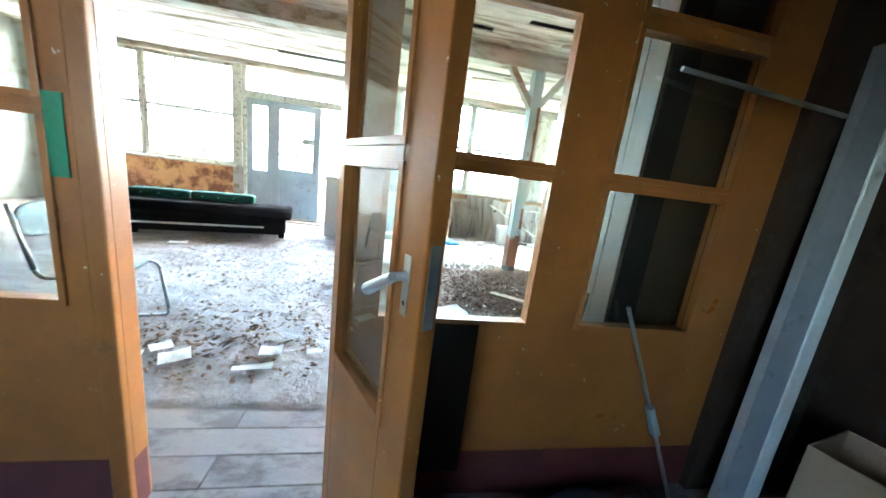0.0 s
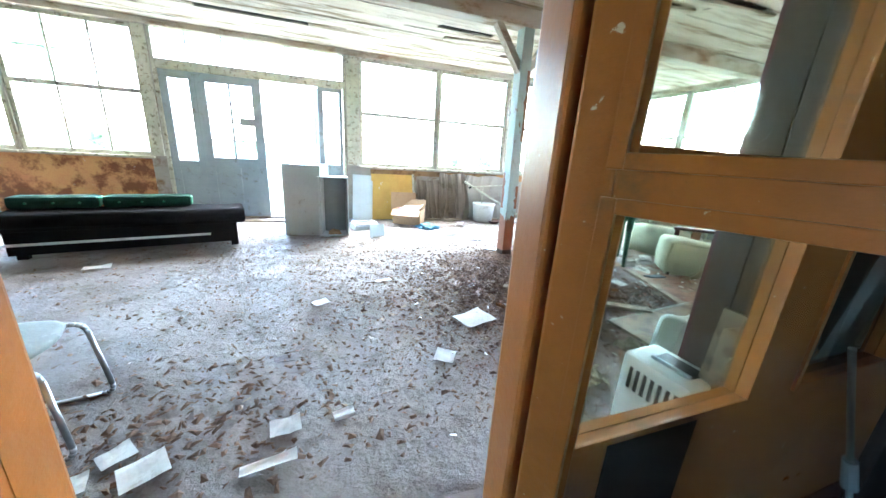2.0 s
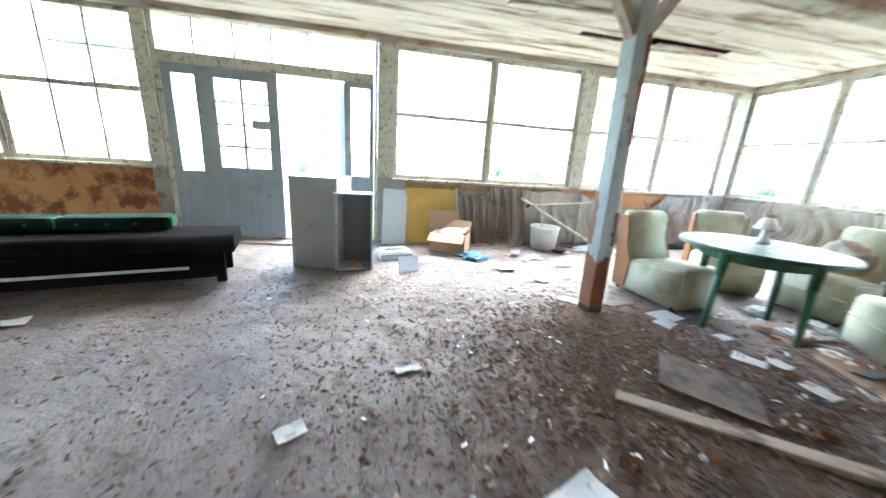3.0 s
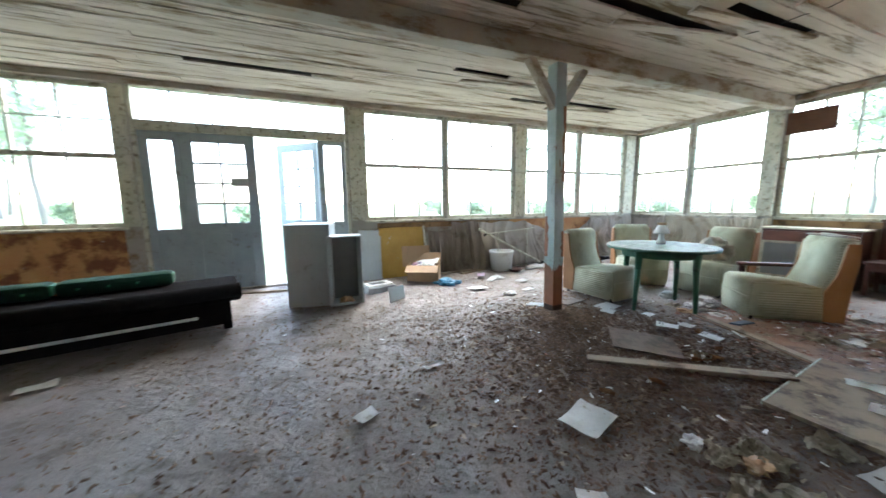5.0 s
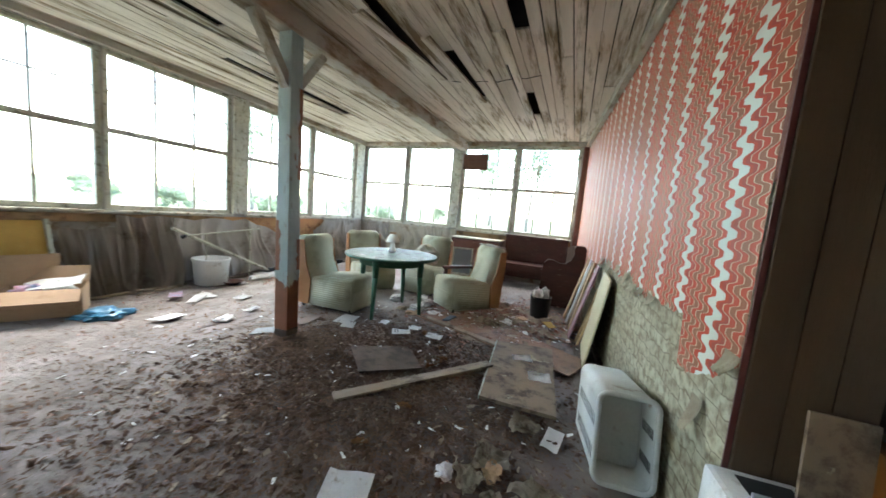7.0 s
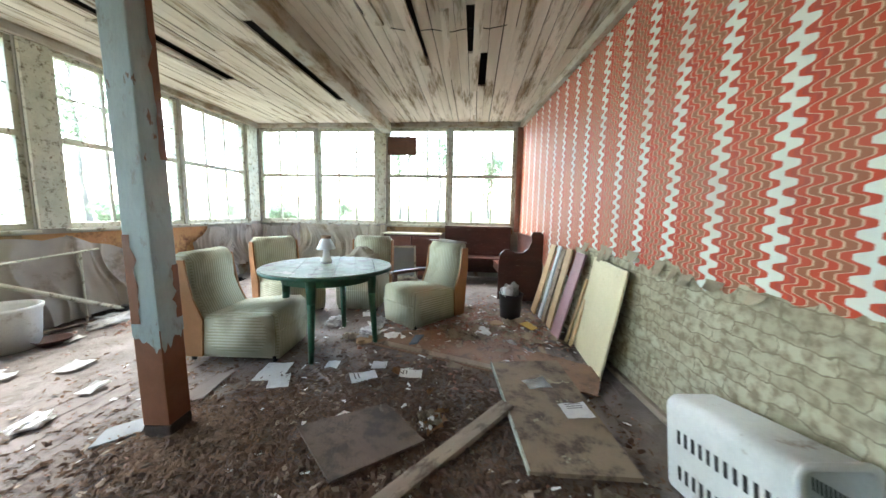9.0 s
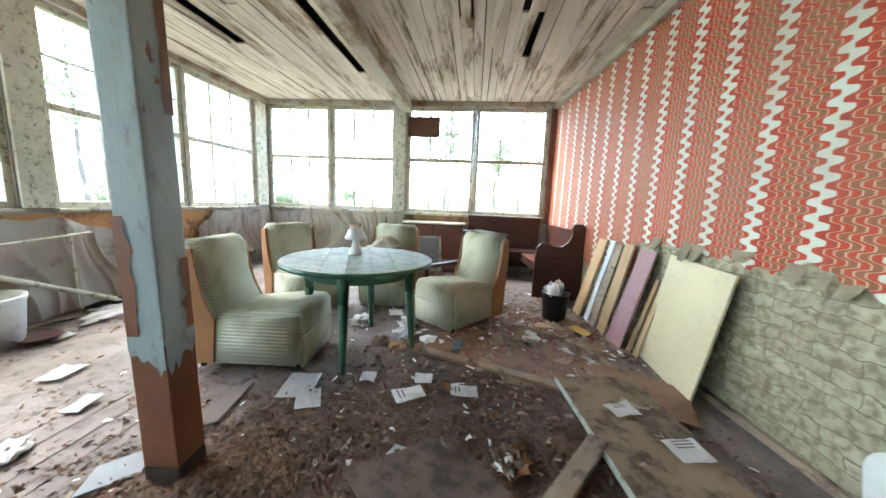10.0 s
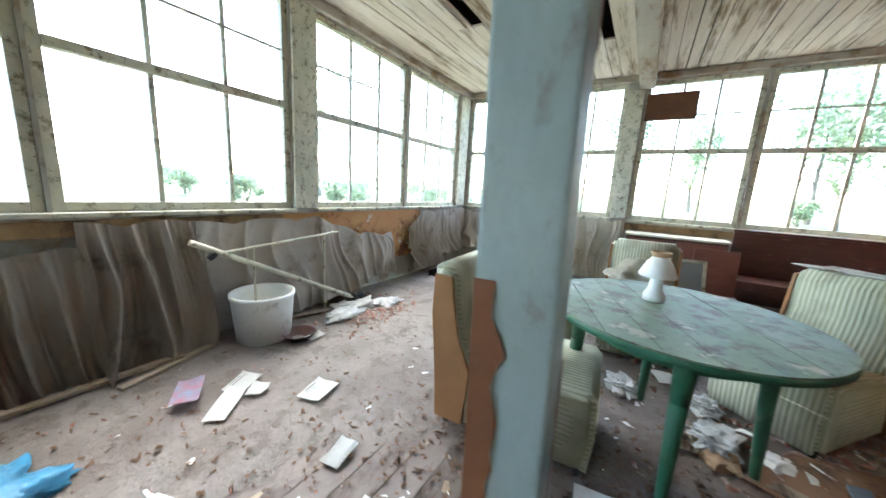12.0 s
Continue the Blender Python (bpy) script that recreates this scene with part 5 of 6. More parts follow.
# ---- armchairs ----
def armchair():
    """Low fireside chair facing local -y: ribbed green seat and back, board sides to the back."""
    c = thing("armchair", pose(0, 0, 0), "low armchair in pale green ribbed cloth with orange board sides", "armchair", "chairs round the table")
    seat = [(-0.44, 0.03), (-0.455, 0.2), (-0.445, 0.385), (-0.41, 0.42), (-0.25, 0.418), (0.12, 0.37), (0.2, 0.34), (0.2, 0.03)]
    bm = prism(bmesh.new(), seat, -0.26, 0.26)
    bmesh.ops.bevel(bm, geom=[e for e in bm.edges if abs(e.verts[0].co.y - e.verts[1].co.y) < 1e-5], offset=0.03, segments=3, affect="EDGES", clamp_overlap=True)
    bmesh.ops.transform(bm, matrix=Matrix.Rotation(radians(90), 4, "Z"), verts=bm.verts[:])
    seat_part = part("seat", bm, upholstery, c, "", True)
    part("piping", T((-0.25, -0.452, 0.25), (0.25, -0.452, 0.25), 0.006), upholstery, seat_part)
    back = [(0.1, 0.1), (0.11, 0.37), (0.17, 0.5), (0.2, 0.6), (0.2, 0.64), (0.21, 0.78), (0.25, 0.84), (0.31, 0.855), (0.35, 0.83), (0.34, 0.6), (0.3, 0.36), (0.26, 0.08)]
    bm = prism(bmesh.new(), back, -0.256, 0.256)
    bmesh.ops.bevel(bm, geom=[e for e in bm.edges if abs(e.verts[0].co.y - e.verts[1].co.y) < 1e-5], offset=0.03, segments=3, affect="EDGES", clamp_overlap=True)
    bmesh.ops.transform(bm, matrix=Matrix.Rotation(radians(90), 4, "Z"), verts=bm.verts[:])
    part("backrest", bm, upholstery, c, "", True)
    side = [(0.14, 0.05), (0.12, 0.34), (0.19, 0.5), (0.22, 0.66), (0.24, 0.8), (0.33, 0.8), (0.335, 0.6), (0.31, 0.36), (0.29, 0.05)]
    for s in (-1, 1):
        y0 = 0.26 if s > 0 else -0.278
        bm = prism(bmesh.new(), side, y0, y0 + 0.018)
        bmesh.ops.transform(bm, matrix=Matrix.Rotation(radians(90), 4, "Z"), verts=bm.verts[:])
        part("side_panel", bm, orange_board, c, "orange-brown board side")
        for yy in (-0.4, 0.25):
            part("foot", T((s * 0.22, yy, 0.0), (s * 0.22, yy, 0.075), 0.018), black_plastic, c)
    return c


def face_to(x, y, deg):
    return pose(x, y, 0, 0, 0, deg)


first = armchair()
first.matrix_basis = face_to(2.29, 2.98, 4) @ Matrix.Scale(1.05, 4)
tagged(first, "low armchair in pale green ribbed cloth standing by the post")
for m, lab in ((face_to(3.4, 1.44, -129), "low armchair in pale green ribbed cloth, soiled along its top"), (face_to(3.52, 3.3, -32), "low armchair in pale green ribbed cloth with cream board side"), (face_to(3.95, 2.38, -88), "low armchair in pale green ribbed cloth with a cushion on it")):
    o = copy_thing(first, m)
    tagged(o, lab)
    if "soiled" in lab:
        arm = part("armrest", B(-0.34, -0.28, -0.3, 0.2, 0.48, 0.52, 0.012), dark_wood, o, "dark wooden armrest")
        part("arm_post", B(-0.32, -0.285, -0.28, -0.23, 0.05, 0.48, 0.006), dark_wood, o)
        part("dust_cover", crumpled(bmesh.new(), (0, 0.29, 0.85), (0.26, 0.06, 0.03), 5.0, 0.6, 3), plaster, o, "crust of pale dust and droppings", True)
solid("cushion", crumpled(bmesh.new(), (3.86, 2.42, 0.45), (0.15, 0.22, 0.28), 7.7, 0.75, 4), cream_cloth, "slumped cream cushion on an armchair", "cushion", "thing", "", True)

for x, y, r in ((2.72, 1.95, 0.15), (2.98, 2.4, 0.13), (3.05, 1.95, 0.1)):
    solid("plastic_bag", crumpled(bmesh.new(), (x, y, 0.01), (r, r * 0.8, 0.09), x * 5, 0.6, 4), clear_bag, "crumpled white plastic bag under the table", "bag", "thing", "bags under the table")

# ---- dark settles and cupboard at the end ----
st = thing("settle", pose(5.84, 0.84, 0, 0, 0, -90), "high-backed dark wooden settle under the end windows", "settle")
part("back", B(-0.64, 0.6, -0.02, 0.02, 0.12, 0.97, 0.006), dark_wood, st)
part("top_rail", B(-0.65, 0.61, -0.03, 0.03, 0.97, 1.0, 0.006), dark_wood, st)
part("seat", B(-0.64, 0.6, -0.46, -0.021, 0.42, 0.455, 0.008), dark_wood, st)
part("front_rail", B(-0.62, 0.58, -0.44, -0.415, 0.33, 0.419, 0.003), dark_wood, st)
for a in (-0.62, 0.5):
    part("leg", B(a, a + 0.05, -0.44, -0.39, 0, 0.33, 0.004), dark_wood, st)
    part("leg", B(a, a + 0.05, -0.05, -0.021, 0, 0.42, 0.004), dark_wood, st)
st = thing("settle", pose(5.02, 0.045, 0, 0, 0, SKEW), "dark wooden settle with a scrolled end along the papered wall", "settle")
part("back", B(-0.66, 0.8, -0.03, 0.0, 0.12, 0.9, 0.006), dark_wood, st)
part("seat", B(-0.66, 0.5, 0.001, 0.5, 0.4, 0.435, 0.008), red_wood, st)
end = [(-0.05, 0.0), (-0.05, 0.96), (0.0, 1.0), (0.1, 1.0), (0.13, 0.95), (0.12, 0.86), (0.16, 0.76), (0.24, 0.7), (0.34, 0.7), (0.42, 0.74), (0.5, 0.74), (0.56, 0.68), (0.58, 0.55), (0.58, 0.0)]
bm = prism(bmesh.new(), end, -0.03, 0.01)
bmesh.ops.transform(bm, matrix=Matrix.Translation((-0.67, 0, 0)) @ Matrix.Rotation(radians(90), 4, "Z"), verts=bm.verts[:])
part("end_panel", bm, dark_wood, st, "scrolled end panel")
part("front_board", B(-0.655, 0.5, 0.47, 0.49, 0.3, 0.399, 0.004), dark_wood, st)
cup = thing("cupboard", pose(5.72, 2.06, 0, 0, 0, -90), "low reddish-brown cupboard with a pale top", "cupboard")
part("body", B(-0.54, 0.5, -0.2, 0.2, 0.0, 0.83, 0.004), dark_wood, cup)
part("top", B(-0.56, 0.52, -0.22, 0.21, 0.83, 0.855, 0.004), frame_paint, cup, "pale dusty top")
for a in (-0.52, 0.0):
    d = part("door", B(a, a + 0.49, -0.218, -0.201, 0.08, 0.8, 0.004), red_wood, cup)
    part("knob", T((a + 0.06, -0.218, 0.5), (a + 0.06, -0.24, 0.5), 0.012), dark_wood, d)
solid("wardrobe_panel", B(-0.19, 0.19, -0.01, 0.01, 0, 0.46, 0.004), red_wood, "loose reddish-brown cupboard door propped upright", "door panel", "thing", m=pose(4.85, 1.75, 0.36, -6, 0, -84))
stool = thing("stool", pose(4.86, 1.74, 0), "dark wooden stool behind the armchair", "stool")
part("seat", B(-0.2, 0.2, -0.2, 0.2, 0.32, 0.358, 0.006), dark_wood, stool)
for a in (-0.17, 0.13):
    for b in (-0.17, 0.13):
        part("leg", B(a, a + 0.04, b, b + 0.04, 0, 0.32), dark_wood, stool)
pic = thing("picture_frame", pose(4.55, 2.0, 0.26, -14, 0, -75), "pale framed picture with a grey sheet, propped up", "picture")
part("backing", B(-0.17, 0.17, 0.0, 0.01, 0.0, 0.44), cabinet_inner, pic)
for a in ((-0.19, -0.16, 0.0, 0.44), (0.16, 0.19, 0.0, 0.44)):
    part("frame_side", B(a[0], a[1], -0.012, 0.014, a[2], a[3], 0.003), frame_paint, pic)
part("frame_side", B(-0.19, 0.19, -0.012, 0.014, -0.03, 0.0, 0.003), frame_paint, pic)
part("frame_side", B(-0.19, 0.19, -0.012, 0.014, 0.44, 0.47, 0.003), frame_paint, pic)
crate = thing("crate", pose(4.6, 2.02, 0, 0, 0, 15), "low dusty wooden crate", "crate")
part("body", B(-0.16, 0.16, -0.22, 0.22, 0, 0.225, 0.006), old_wood, crate)
solid("sign_board", B(-0.28, 0.28, -0.008, 0.008, 0, 0.34, 0.003), surface("rusty_brown_board", (0.13, 0.055, 0.03), (0.09, 0.04, 0.024), 5, 0.7), "rusty brown board fixed across the top of the window", "board", "thing", m=pose(X1 - 0.03, 2.35, 2.33, 0, 0, 90))
wire = thing("hanging_wire", pose(0, 0, 0), "thin dark wire strung below the ceiling", "wire")
bm = bmesh.new()
pts = [Vector((2.75 + 0.02 * math.sin(i * 1.3), 0.7 + i * 0.08, H - 0.03 - 0.03 * math.sin(i / 13 * math.pi) + 0.012 * noise.noise((i * 0.7, 0, 0)))) for i in range(14)]
for a, b in zip(pts, pts[1:]):
    tube(bm, a, b, 0.004, n=5)
part("strand", bm, black_plastic, wire)
# ---- boards, bin and heater along the papered wall ----
for i, (xb, yb, xt, zt, w, mat, lab) in enumerate([
        (2.45, -0.06, 2.42, 0.86, 0.66, cream_board, "large cream laminate board leaning on the papered wall"),
        (2.76, -0.02, 2.75, 0.6, 0.06, raw_wood, "narrow pale timber batten leaning on the papered wall"),
        (2.84, 0.0, 2.82, 0.64, 0.05, raw_wood, "narrow pale timber batten leaning on the papered wall"),
        (2.97, 0.08, 2.98, 0.87, 0.26, mauve_board, "mauve painted board leaning on the papered wall"),
        (3.24, 0.08, 3.28, 0.88, 0.18, raw_wood, "pale timber plank leaning on the papered wall"),
        (3.43, 0.1, 3.45, 0.86, 0.14, old_wood, "grey weathered plank leaning on the papered wall"),
        (3.58, 0.11, 3.58, 0.88, 0.1, cabinet_grey, "pale grey board leaning on the papered wall"),
        (3.78, 0.15, 3.8, 0.87, 0.22, raw_wood, "pale timber plank leaning on the papered wall")]):
    d = Vector((xt - xb, wall_y(xt) + 0.03 - yb, zt))
    q = Matrix.Translation((xb, yb, 0.006))
    zax = d.normalized()
    xax = Vector((1, 0, 0)) - zax * zax.x
    xax.normalize()
    yax = zax.cross(xax)
    rot = Matrix((xax, yax, zax)).transposed().to_4x4()
    solid("leaning_board", B(-w / 2, w / 2, -0.009, 0.009, 0, d.length, 0.003), mat, lab, "board", "thing", "boards leaning on the wall", m=q @ rot)
b_in = thing("waste_bin", pose(3.5, 0.47, 0), "black plastic bin heaped with rubbish", "bin")
part("shell", lathe(bmesh.new(), [(0.115, 0.0), (0.14, 0.3), (0.148, 0.31), (0.132, 0.31), (0.11, 0.02)], 24), black_plastic, b_in, smooth=True)
for i, (dx, dy, r) in enumerate([(-0.05, 0.04, 0.075), (0.06, -0.04, 0.07), (0.02, 0.05, 0.06)]):
    solid("crumpled_paper", crumpled(bmesh.new(), (3.5 + dx, 0.47 + dy, 0.27), (r, r, 0.12), i * 1.9 + 20, 0.8, 3), clear_bag if i else paper, "crumpled rubbish sticking out of the bin", "rubbish", "thing", "bin rubbish", True)

heat = thing("convector_heater", pose(0.87, -0.17, 0.0, 0, 10, 6) @ Matrix.Scale(1.18, 4), "white perforated metal heater casing standing open and tilted", "heater")
def rounded_frame(w0, w1, h0, h1, r, t, x0, x1):
    """A sheet-metal ring with rounded corners in the y-z plane, from x0 to x1."""
    bm = bmesh.new()
    rings = []
    for x, inset in ((x0, 0.0), (x1, 0.0), (x1, t), (x0, t)):
        ring = []
        for cy, cz, a0 in ((w1 - r, h1 - r, 0), (w0 + r, h1 - r, 90), (w0 + r, h0 + r, 180), (w1 - r, h0 + r, 270)):
            for k in range(6):
                a = radians(a0 + 18 * k)
                ring.append(bm.verts.new((x, cy + (r - inset) * math.cos(a), cz + (r - inset) * math.sin(a))))
        rings.append(ring)
    for a, b in zip(rings, rings[1:] + rings[:1]):
        for k in range(24):
            bm.faces.new((a[k], a[(k + 1) % 24], b[(k + 1) % 24], b[k]))
    bmesh.ops.recalc_face_normals(bm, faces=bm.faces[:])
    return bm


stained_white = surface("stained_white_enamel", (0.66, 0.68, 0.64), (0.56, 0.57, 0.52), 3, 0.4, spot=(0.26, 0.17, 0.1), spot_scale=5, spot_amount=0.3, bump=0.08)
part("casing", rounded_frame(-0.105, 0.122, 0.048, 0.412, 0.045, 0.01, -0.23, 0.232), stained_white, heat, "rounded white enamel casing", True)
part("rim", rounded_frame(-0.112, 0.129, 0.041, 0.419, 0.05, 0.02, -0.238, -0.2305), stained_white, heat, "rolled rim", True)
part("inner_plate", B(-0.07, -0.06, -0.09, 0.108, 0.062, 0.398, 0.004), stained_white, heat)
part("end_plate", B(0.215, 0.225, -0.09, 0.108, 0.062, 0.398, 0.004), stained_white, heat)
for r_ in range(2):
    for k in range(12):
        part("slot", B(-0.2 + k * 0.033, -0.185 + k * 0.033, 0.1222, 0.1228, 0.12 + r_ * 0.13, 0.17 + r_ * 0.13), black_plastic, heat)
        part("slot", B(-0.205 + k * 0.011, -0.2 + k * 0.011, -0.0948, -0.0938, 0.12 + r_ * 0.13, 0.16 + r_ * 0.13), black_plastic, heat)


# ---- sheets and planks on the floor ----
def lay(name, pts, z, t, mat, lab, cat):
    """A flat sheet lying on the floor, from its outline."""
    cx, cy = sum(p[0] for p in pts) / len(pts), sum(p[1] for p in pts) / len(pts)
    bm = bmesh.new()
    lo = [bm.verts.new((x - cx, y - cy, 0)) for x, y in pts]
    hi = [bm.verts.new((x - cx, y - cy, t)) for x, y in pts]
    bm.faces.new(lo[::-1])
    bm.faces.new(hi)
    for i in range(len(pts)):
        j = (i + 1) % len(pts)
        bm.faces.new((lo[i], lo[j], hi[j], hi[i]))
    bmesh.ops.recalc_face_normals(bm, faces=bm.faces[:])
    return solid(name, bm, mat, lab, cat, "thing", m=Matrix.Translation((cx, cy, z)))


lay("hardboard_sheet", [(2.5, 1.88), (1.86, 0.05), (2.26, -0.12), (2.97, 1.04), (2.86, 1.62)], 0.018, 0.008, sheet_brown, "large brown hardboard sheet lying on the dirt", "board")
lay("floor_lath", [(2.5, 1.8), (1.92, 0.2), (1.99, 0.18), (2.56, 1.74)], 0.028, 0.008, old_wood, "weathered splintered lath on the hardboard", "lath")
ply = lay("plywood_sheet", [(2.2, 0.76), (1.1, 0.64), (1.12, 0.12), (2.3, 0.22)], 0.036, 0.024, ply_dirty, "dirty plywood sheet lying across the rubbish", "board")
e0, e1 = Vector((2.2, 0.762, 0)), Vector((1.1, 0.642, 0))
cc = Vector(((2.2 + 1.1 + 1.12 + 2.3) / 4, (0.76 + 0.64 + 0.12 + 0.22) / 4, 0))
bm = box(bmesh.new(), 0, (e1 - e0).length, -0.006, 0.006, -0.002, 0.027, 0.002, Matrix.Translation(e0 - cc) @ Matrix.Rotation(math.atan2(e1.y - e0.y, e1.x - e0.x), 4, "Z"))
part("edge_strip", bm, surface("pale_green_edge", (0.45, 0.5, 0.42), (0.3, 0.32, 0.25), 9, 0.7, spot=(0.15, 0.12, 0.08), spot_amount=0.4), ply, "pale green edge strip")
lay("plywood_piece", [(1.26, 1.88), (0.93, 1.54), (1.24, 1.16), (1.54, 1.45)], 0.052, 0.012, surface("muddy_plywood", (0.13, 0.092, 0.066), (0.085, 0.06, 0.044), 4, 0.85, spot=(0.05, 0.035, 0.026), spot_scale=8, spot_amount=0.6, worn=(0.2, 0.16, 0.12), worn_scale=6, worn_at=0.66, bump=0.6), "dirty square plywood piece on the floor", "board")
d = Vector((1.62 - 0.6, 0.69 - 1.5, 0))
solid("floor_plank", B(0, d.length, -0.045, 0.045, 0, 0.035, 0.006), old_wood, "weathered timber plank lying on the dirt", "plank", "thing", m=pose(0.6, 1.5, 0.02, 0, -1.0, math.degrees(math.atan2(d.y, d.x))))

# ---- papers ----
random.seed(21)


def sheet_of_paper(x, y, w, h, rot, z=0.02, label="dirty sheet of white paper on the floor", printed=0, mat=None):
    m = pose(x, y, 0.07 if z is None else z + max(0.0, dirt_height(x, y)), random.uniform(-2, 2), random.uniform(-2, 2), rot)
    s = random.uniform(0, 50)
    bm = grid(bmesh.new(), 5, 5, lambda u, v: ((u - 0.5) * w, (v - 0.5) * h, 0.012 * noise.noise((u * 2 + s, v * 2, 0)) + 0.02 * max(0, u + v - 1.6)))
    bmesh.ops.solidify(bm, geom=bm.faces[:], thickness=0.0015)
    p = thing("paper", m, label, "paper", "papers on the floor")
    part("sheet", bm, mat or paper, p)
    for k in range(printed):
        part("print", B(-w * 0.3, w * random.uniform(0.05, 0.32), h * (0.3 - 0.14 * k), h * (0.35 - 0.14 * k), 0.011, 0.0115), print_ink, p, "lines of small grey print")
    return p


sheet_of_paper(0.04, 0.96, 0.29, 0.22, 20, 0.028, "folded sheet of white paper on the leaf litter")
for x, y, w, h, r, k in [(1.88, 2.42, 0.26, 0.2, 8, 0), (1.76, 2.3, 0.2, 0.14, 25, 0), (2.05, 2.03, 0.11, 0.1, 5, 0), (2.1, 1.66, 0.11, 0.12, 5, 0), (1.89, 1.72, 0.13, 0.19, 30, 2), (1.98, 1.38, 0.12, 0.17, 5, 2),
                         (1.35, 1.67, 0.21, 0.13, -20, 3), (0.91, 0.13, 0.2, 0.1, -10, 0), (2.7, 0.56, 0.12, 0.1, 15, 0), (2.55, 0.42, 0.14, 0.1, 40, 0), (1.39, 4.26, 0.28, 0.11, 40, 0), (1.54, 4.39, 0.2, 0.13, 30, 2),
                         (1.56, 4.26, 0.12, 0.1, 35, 0), (1.77, 3.97, 0.2, 0.15, 15, 1), (2.2, 4.58, 0.15, 0.09, 5, 1), (1.53, 3.5, 0.16, 0.1, 10, 0),
                         (-1.13, 1.49, 0.13, 0.09, 30, 0), (-0.55, 1.9, 0.16, 0.06, 12, 0), (-1.74, 0.11, 0.15, 0.14, 30, 0), (-1.29, 0.02, 0.21, 0.05, 8, 0), (-1.25, 0.2, 0.13, 0.1, 10, 0), (-0.99, 0.21, 0.1, 0.07, 10, 0), (-1.87, 0.21, 0.11, 0.1, 40, 0), (-1.98, 0.08, 0.16, 0.1, 20, 0), (3.0, 2.0, 0.16, 0.1, 30, 0), (2.85, 1.9, 0.18, 0.12, 60, 0),
                         (3.3, 2.15, 0.18, 0.14, 20, 0), (-0.35, 0.55, 0.14, 0.13, 60, 0), (-3.2, 2.7, 0.2, 0.12, 20, 0)]:
    sheet_of_paper(x, y, w, h, r, 0.022, printed=k)
sheet_of_paper(1.89, 0.46, 0.17, 0.12, -70, None, "printed white notice lying on the plywood", 3)
sheet_of_paper(1.6, 0.28, 0.17, 0.15, -80, None, "printed white notice lying on the plywood", 3)
sheet_of_paper(1.3, 4.5, 0.13, 0.24, -30, 0.05, "faded glossy magazine with a pink cover", 0, pink_print)
for x, y, r in [(1.44, 1.16, 0.09), (0.05, 0.35, 0.06), (0.3, 0.22, 0.07), (0.52, 0.4, 0.07), (0.4, 0.62, 0.06), (2.6, 1.95, 0.12), (2.72, 1.72, 0.1), (1.17, 3.42, 0.1), (2.95, 0.8, 0.13), (3.2, 0.65, 0.12)]:
    solid("crumpled_paper", crumpled(bmesh.new(), (x, y, 0.005), (r, r * 0.8, 0.05), x * 7 + y, 0.6, 3), random.choice([paper, clear_bag, carton, paper]), "crumpled dirty paper on the floor", "paper", "thing", "crumpled papers on the floor", False)

news = surface("stained_newsprint", (0.42, 0.37, 0.28), (0.3, 0.24, 0.17), 7, 0.9, spot=(0.14, 0.1, 0.07), spot_scale=9, spot_amount=0.5, vary=0.2)
for x, y, w, rot in [(0.28, 0.3, 0.26, 20), (0.45, 0.16, 0.3, 60), (0.6, 0.42, 0.24, 100), (0.2, 0.1, 0.22, 140), (0.02, 0.25, 0.2, 10), (0.42, 0.5, 0.2, 45), (1.45, 1.16, 0.18, 30), (0.95, 0.3, 0.22, 80), (2.8, 0.95, 0.3, 20), (2.62, 2.1, 0.2, 0), (2.8, 1.95, 0.24, 70)]:
    s = x * 13 + y
    bm = grid(bmesh.new(), 12, 12, lambda u, v: ((u - 0.5) * w * (0.8 + 0.3 * noise.noise((v * 2, s, 1))), (v - 0.5) * w * (0.7 + 0.4 * noise.noise((u * 2, s, 2))), 0.05 * abs(noise.noise((u * 3 + s, v * 3, 0))) + 0.035 * abs(noise.noise((u * 7, v * 7 + s, 0)))))
    bmesh.ops.solidify(bm, geom=bm.faces[:], thickness=0.0012)
    solid("newspaper", bm, news, "crumpled stained newspaper lying on the floor", "newspaper", "thing", "newspapers on the floor", m=pose(x, y, 0.012 + max(0, dirt_height(x, y)), 0, 0, rot))

lay("thin_slab", [(1.02, 2.86), (1.16, 2.72), (1.3, 2.8), (1.16, 2.93)], 0.02, 0.01, cabinet_inner, "grey laminate offcut lying by the post", "board")
lay("floor_offcut", [(1.4, 2.78), (1.5, 2.66), (1.86, 2.72), (1.76, 2.84)], 0.02, 0.008, floor_plank, "dirty thin offcut lying by the post", "board")
lay("yellow_card", [(3.0, 0.3), (3.08, 0.22), (3.28, 0.3), (3.2, 0.4)], 0.045, 0.004, yellow_board, "piece of yellow card among the rubble", "card")
lay("notebook", [(2.5, 1.5), (2.54, 1.43), (2.74, 1.4), (2.72, 1.48)], 0.03, 0.014, blue_cloth, "small dark notebook lying on the hardboard", "book")
lay("paper_sheet", [(0.72, 3.9), (0.8, 3.76), (1.02, 3.78), (0.98, 3.9)], 0.03, 0.003, paper, "folded sheet of white paper on the dirt", "paper")
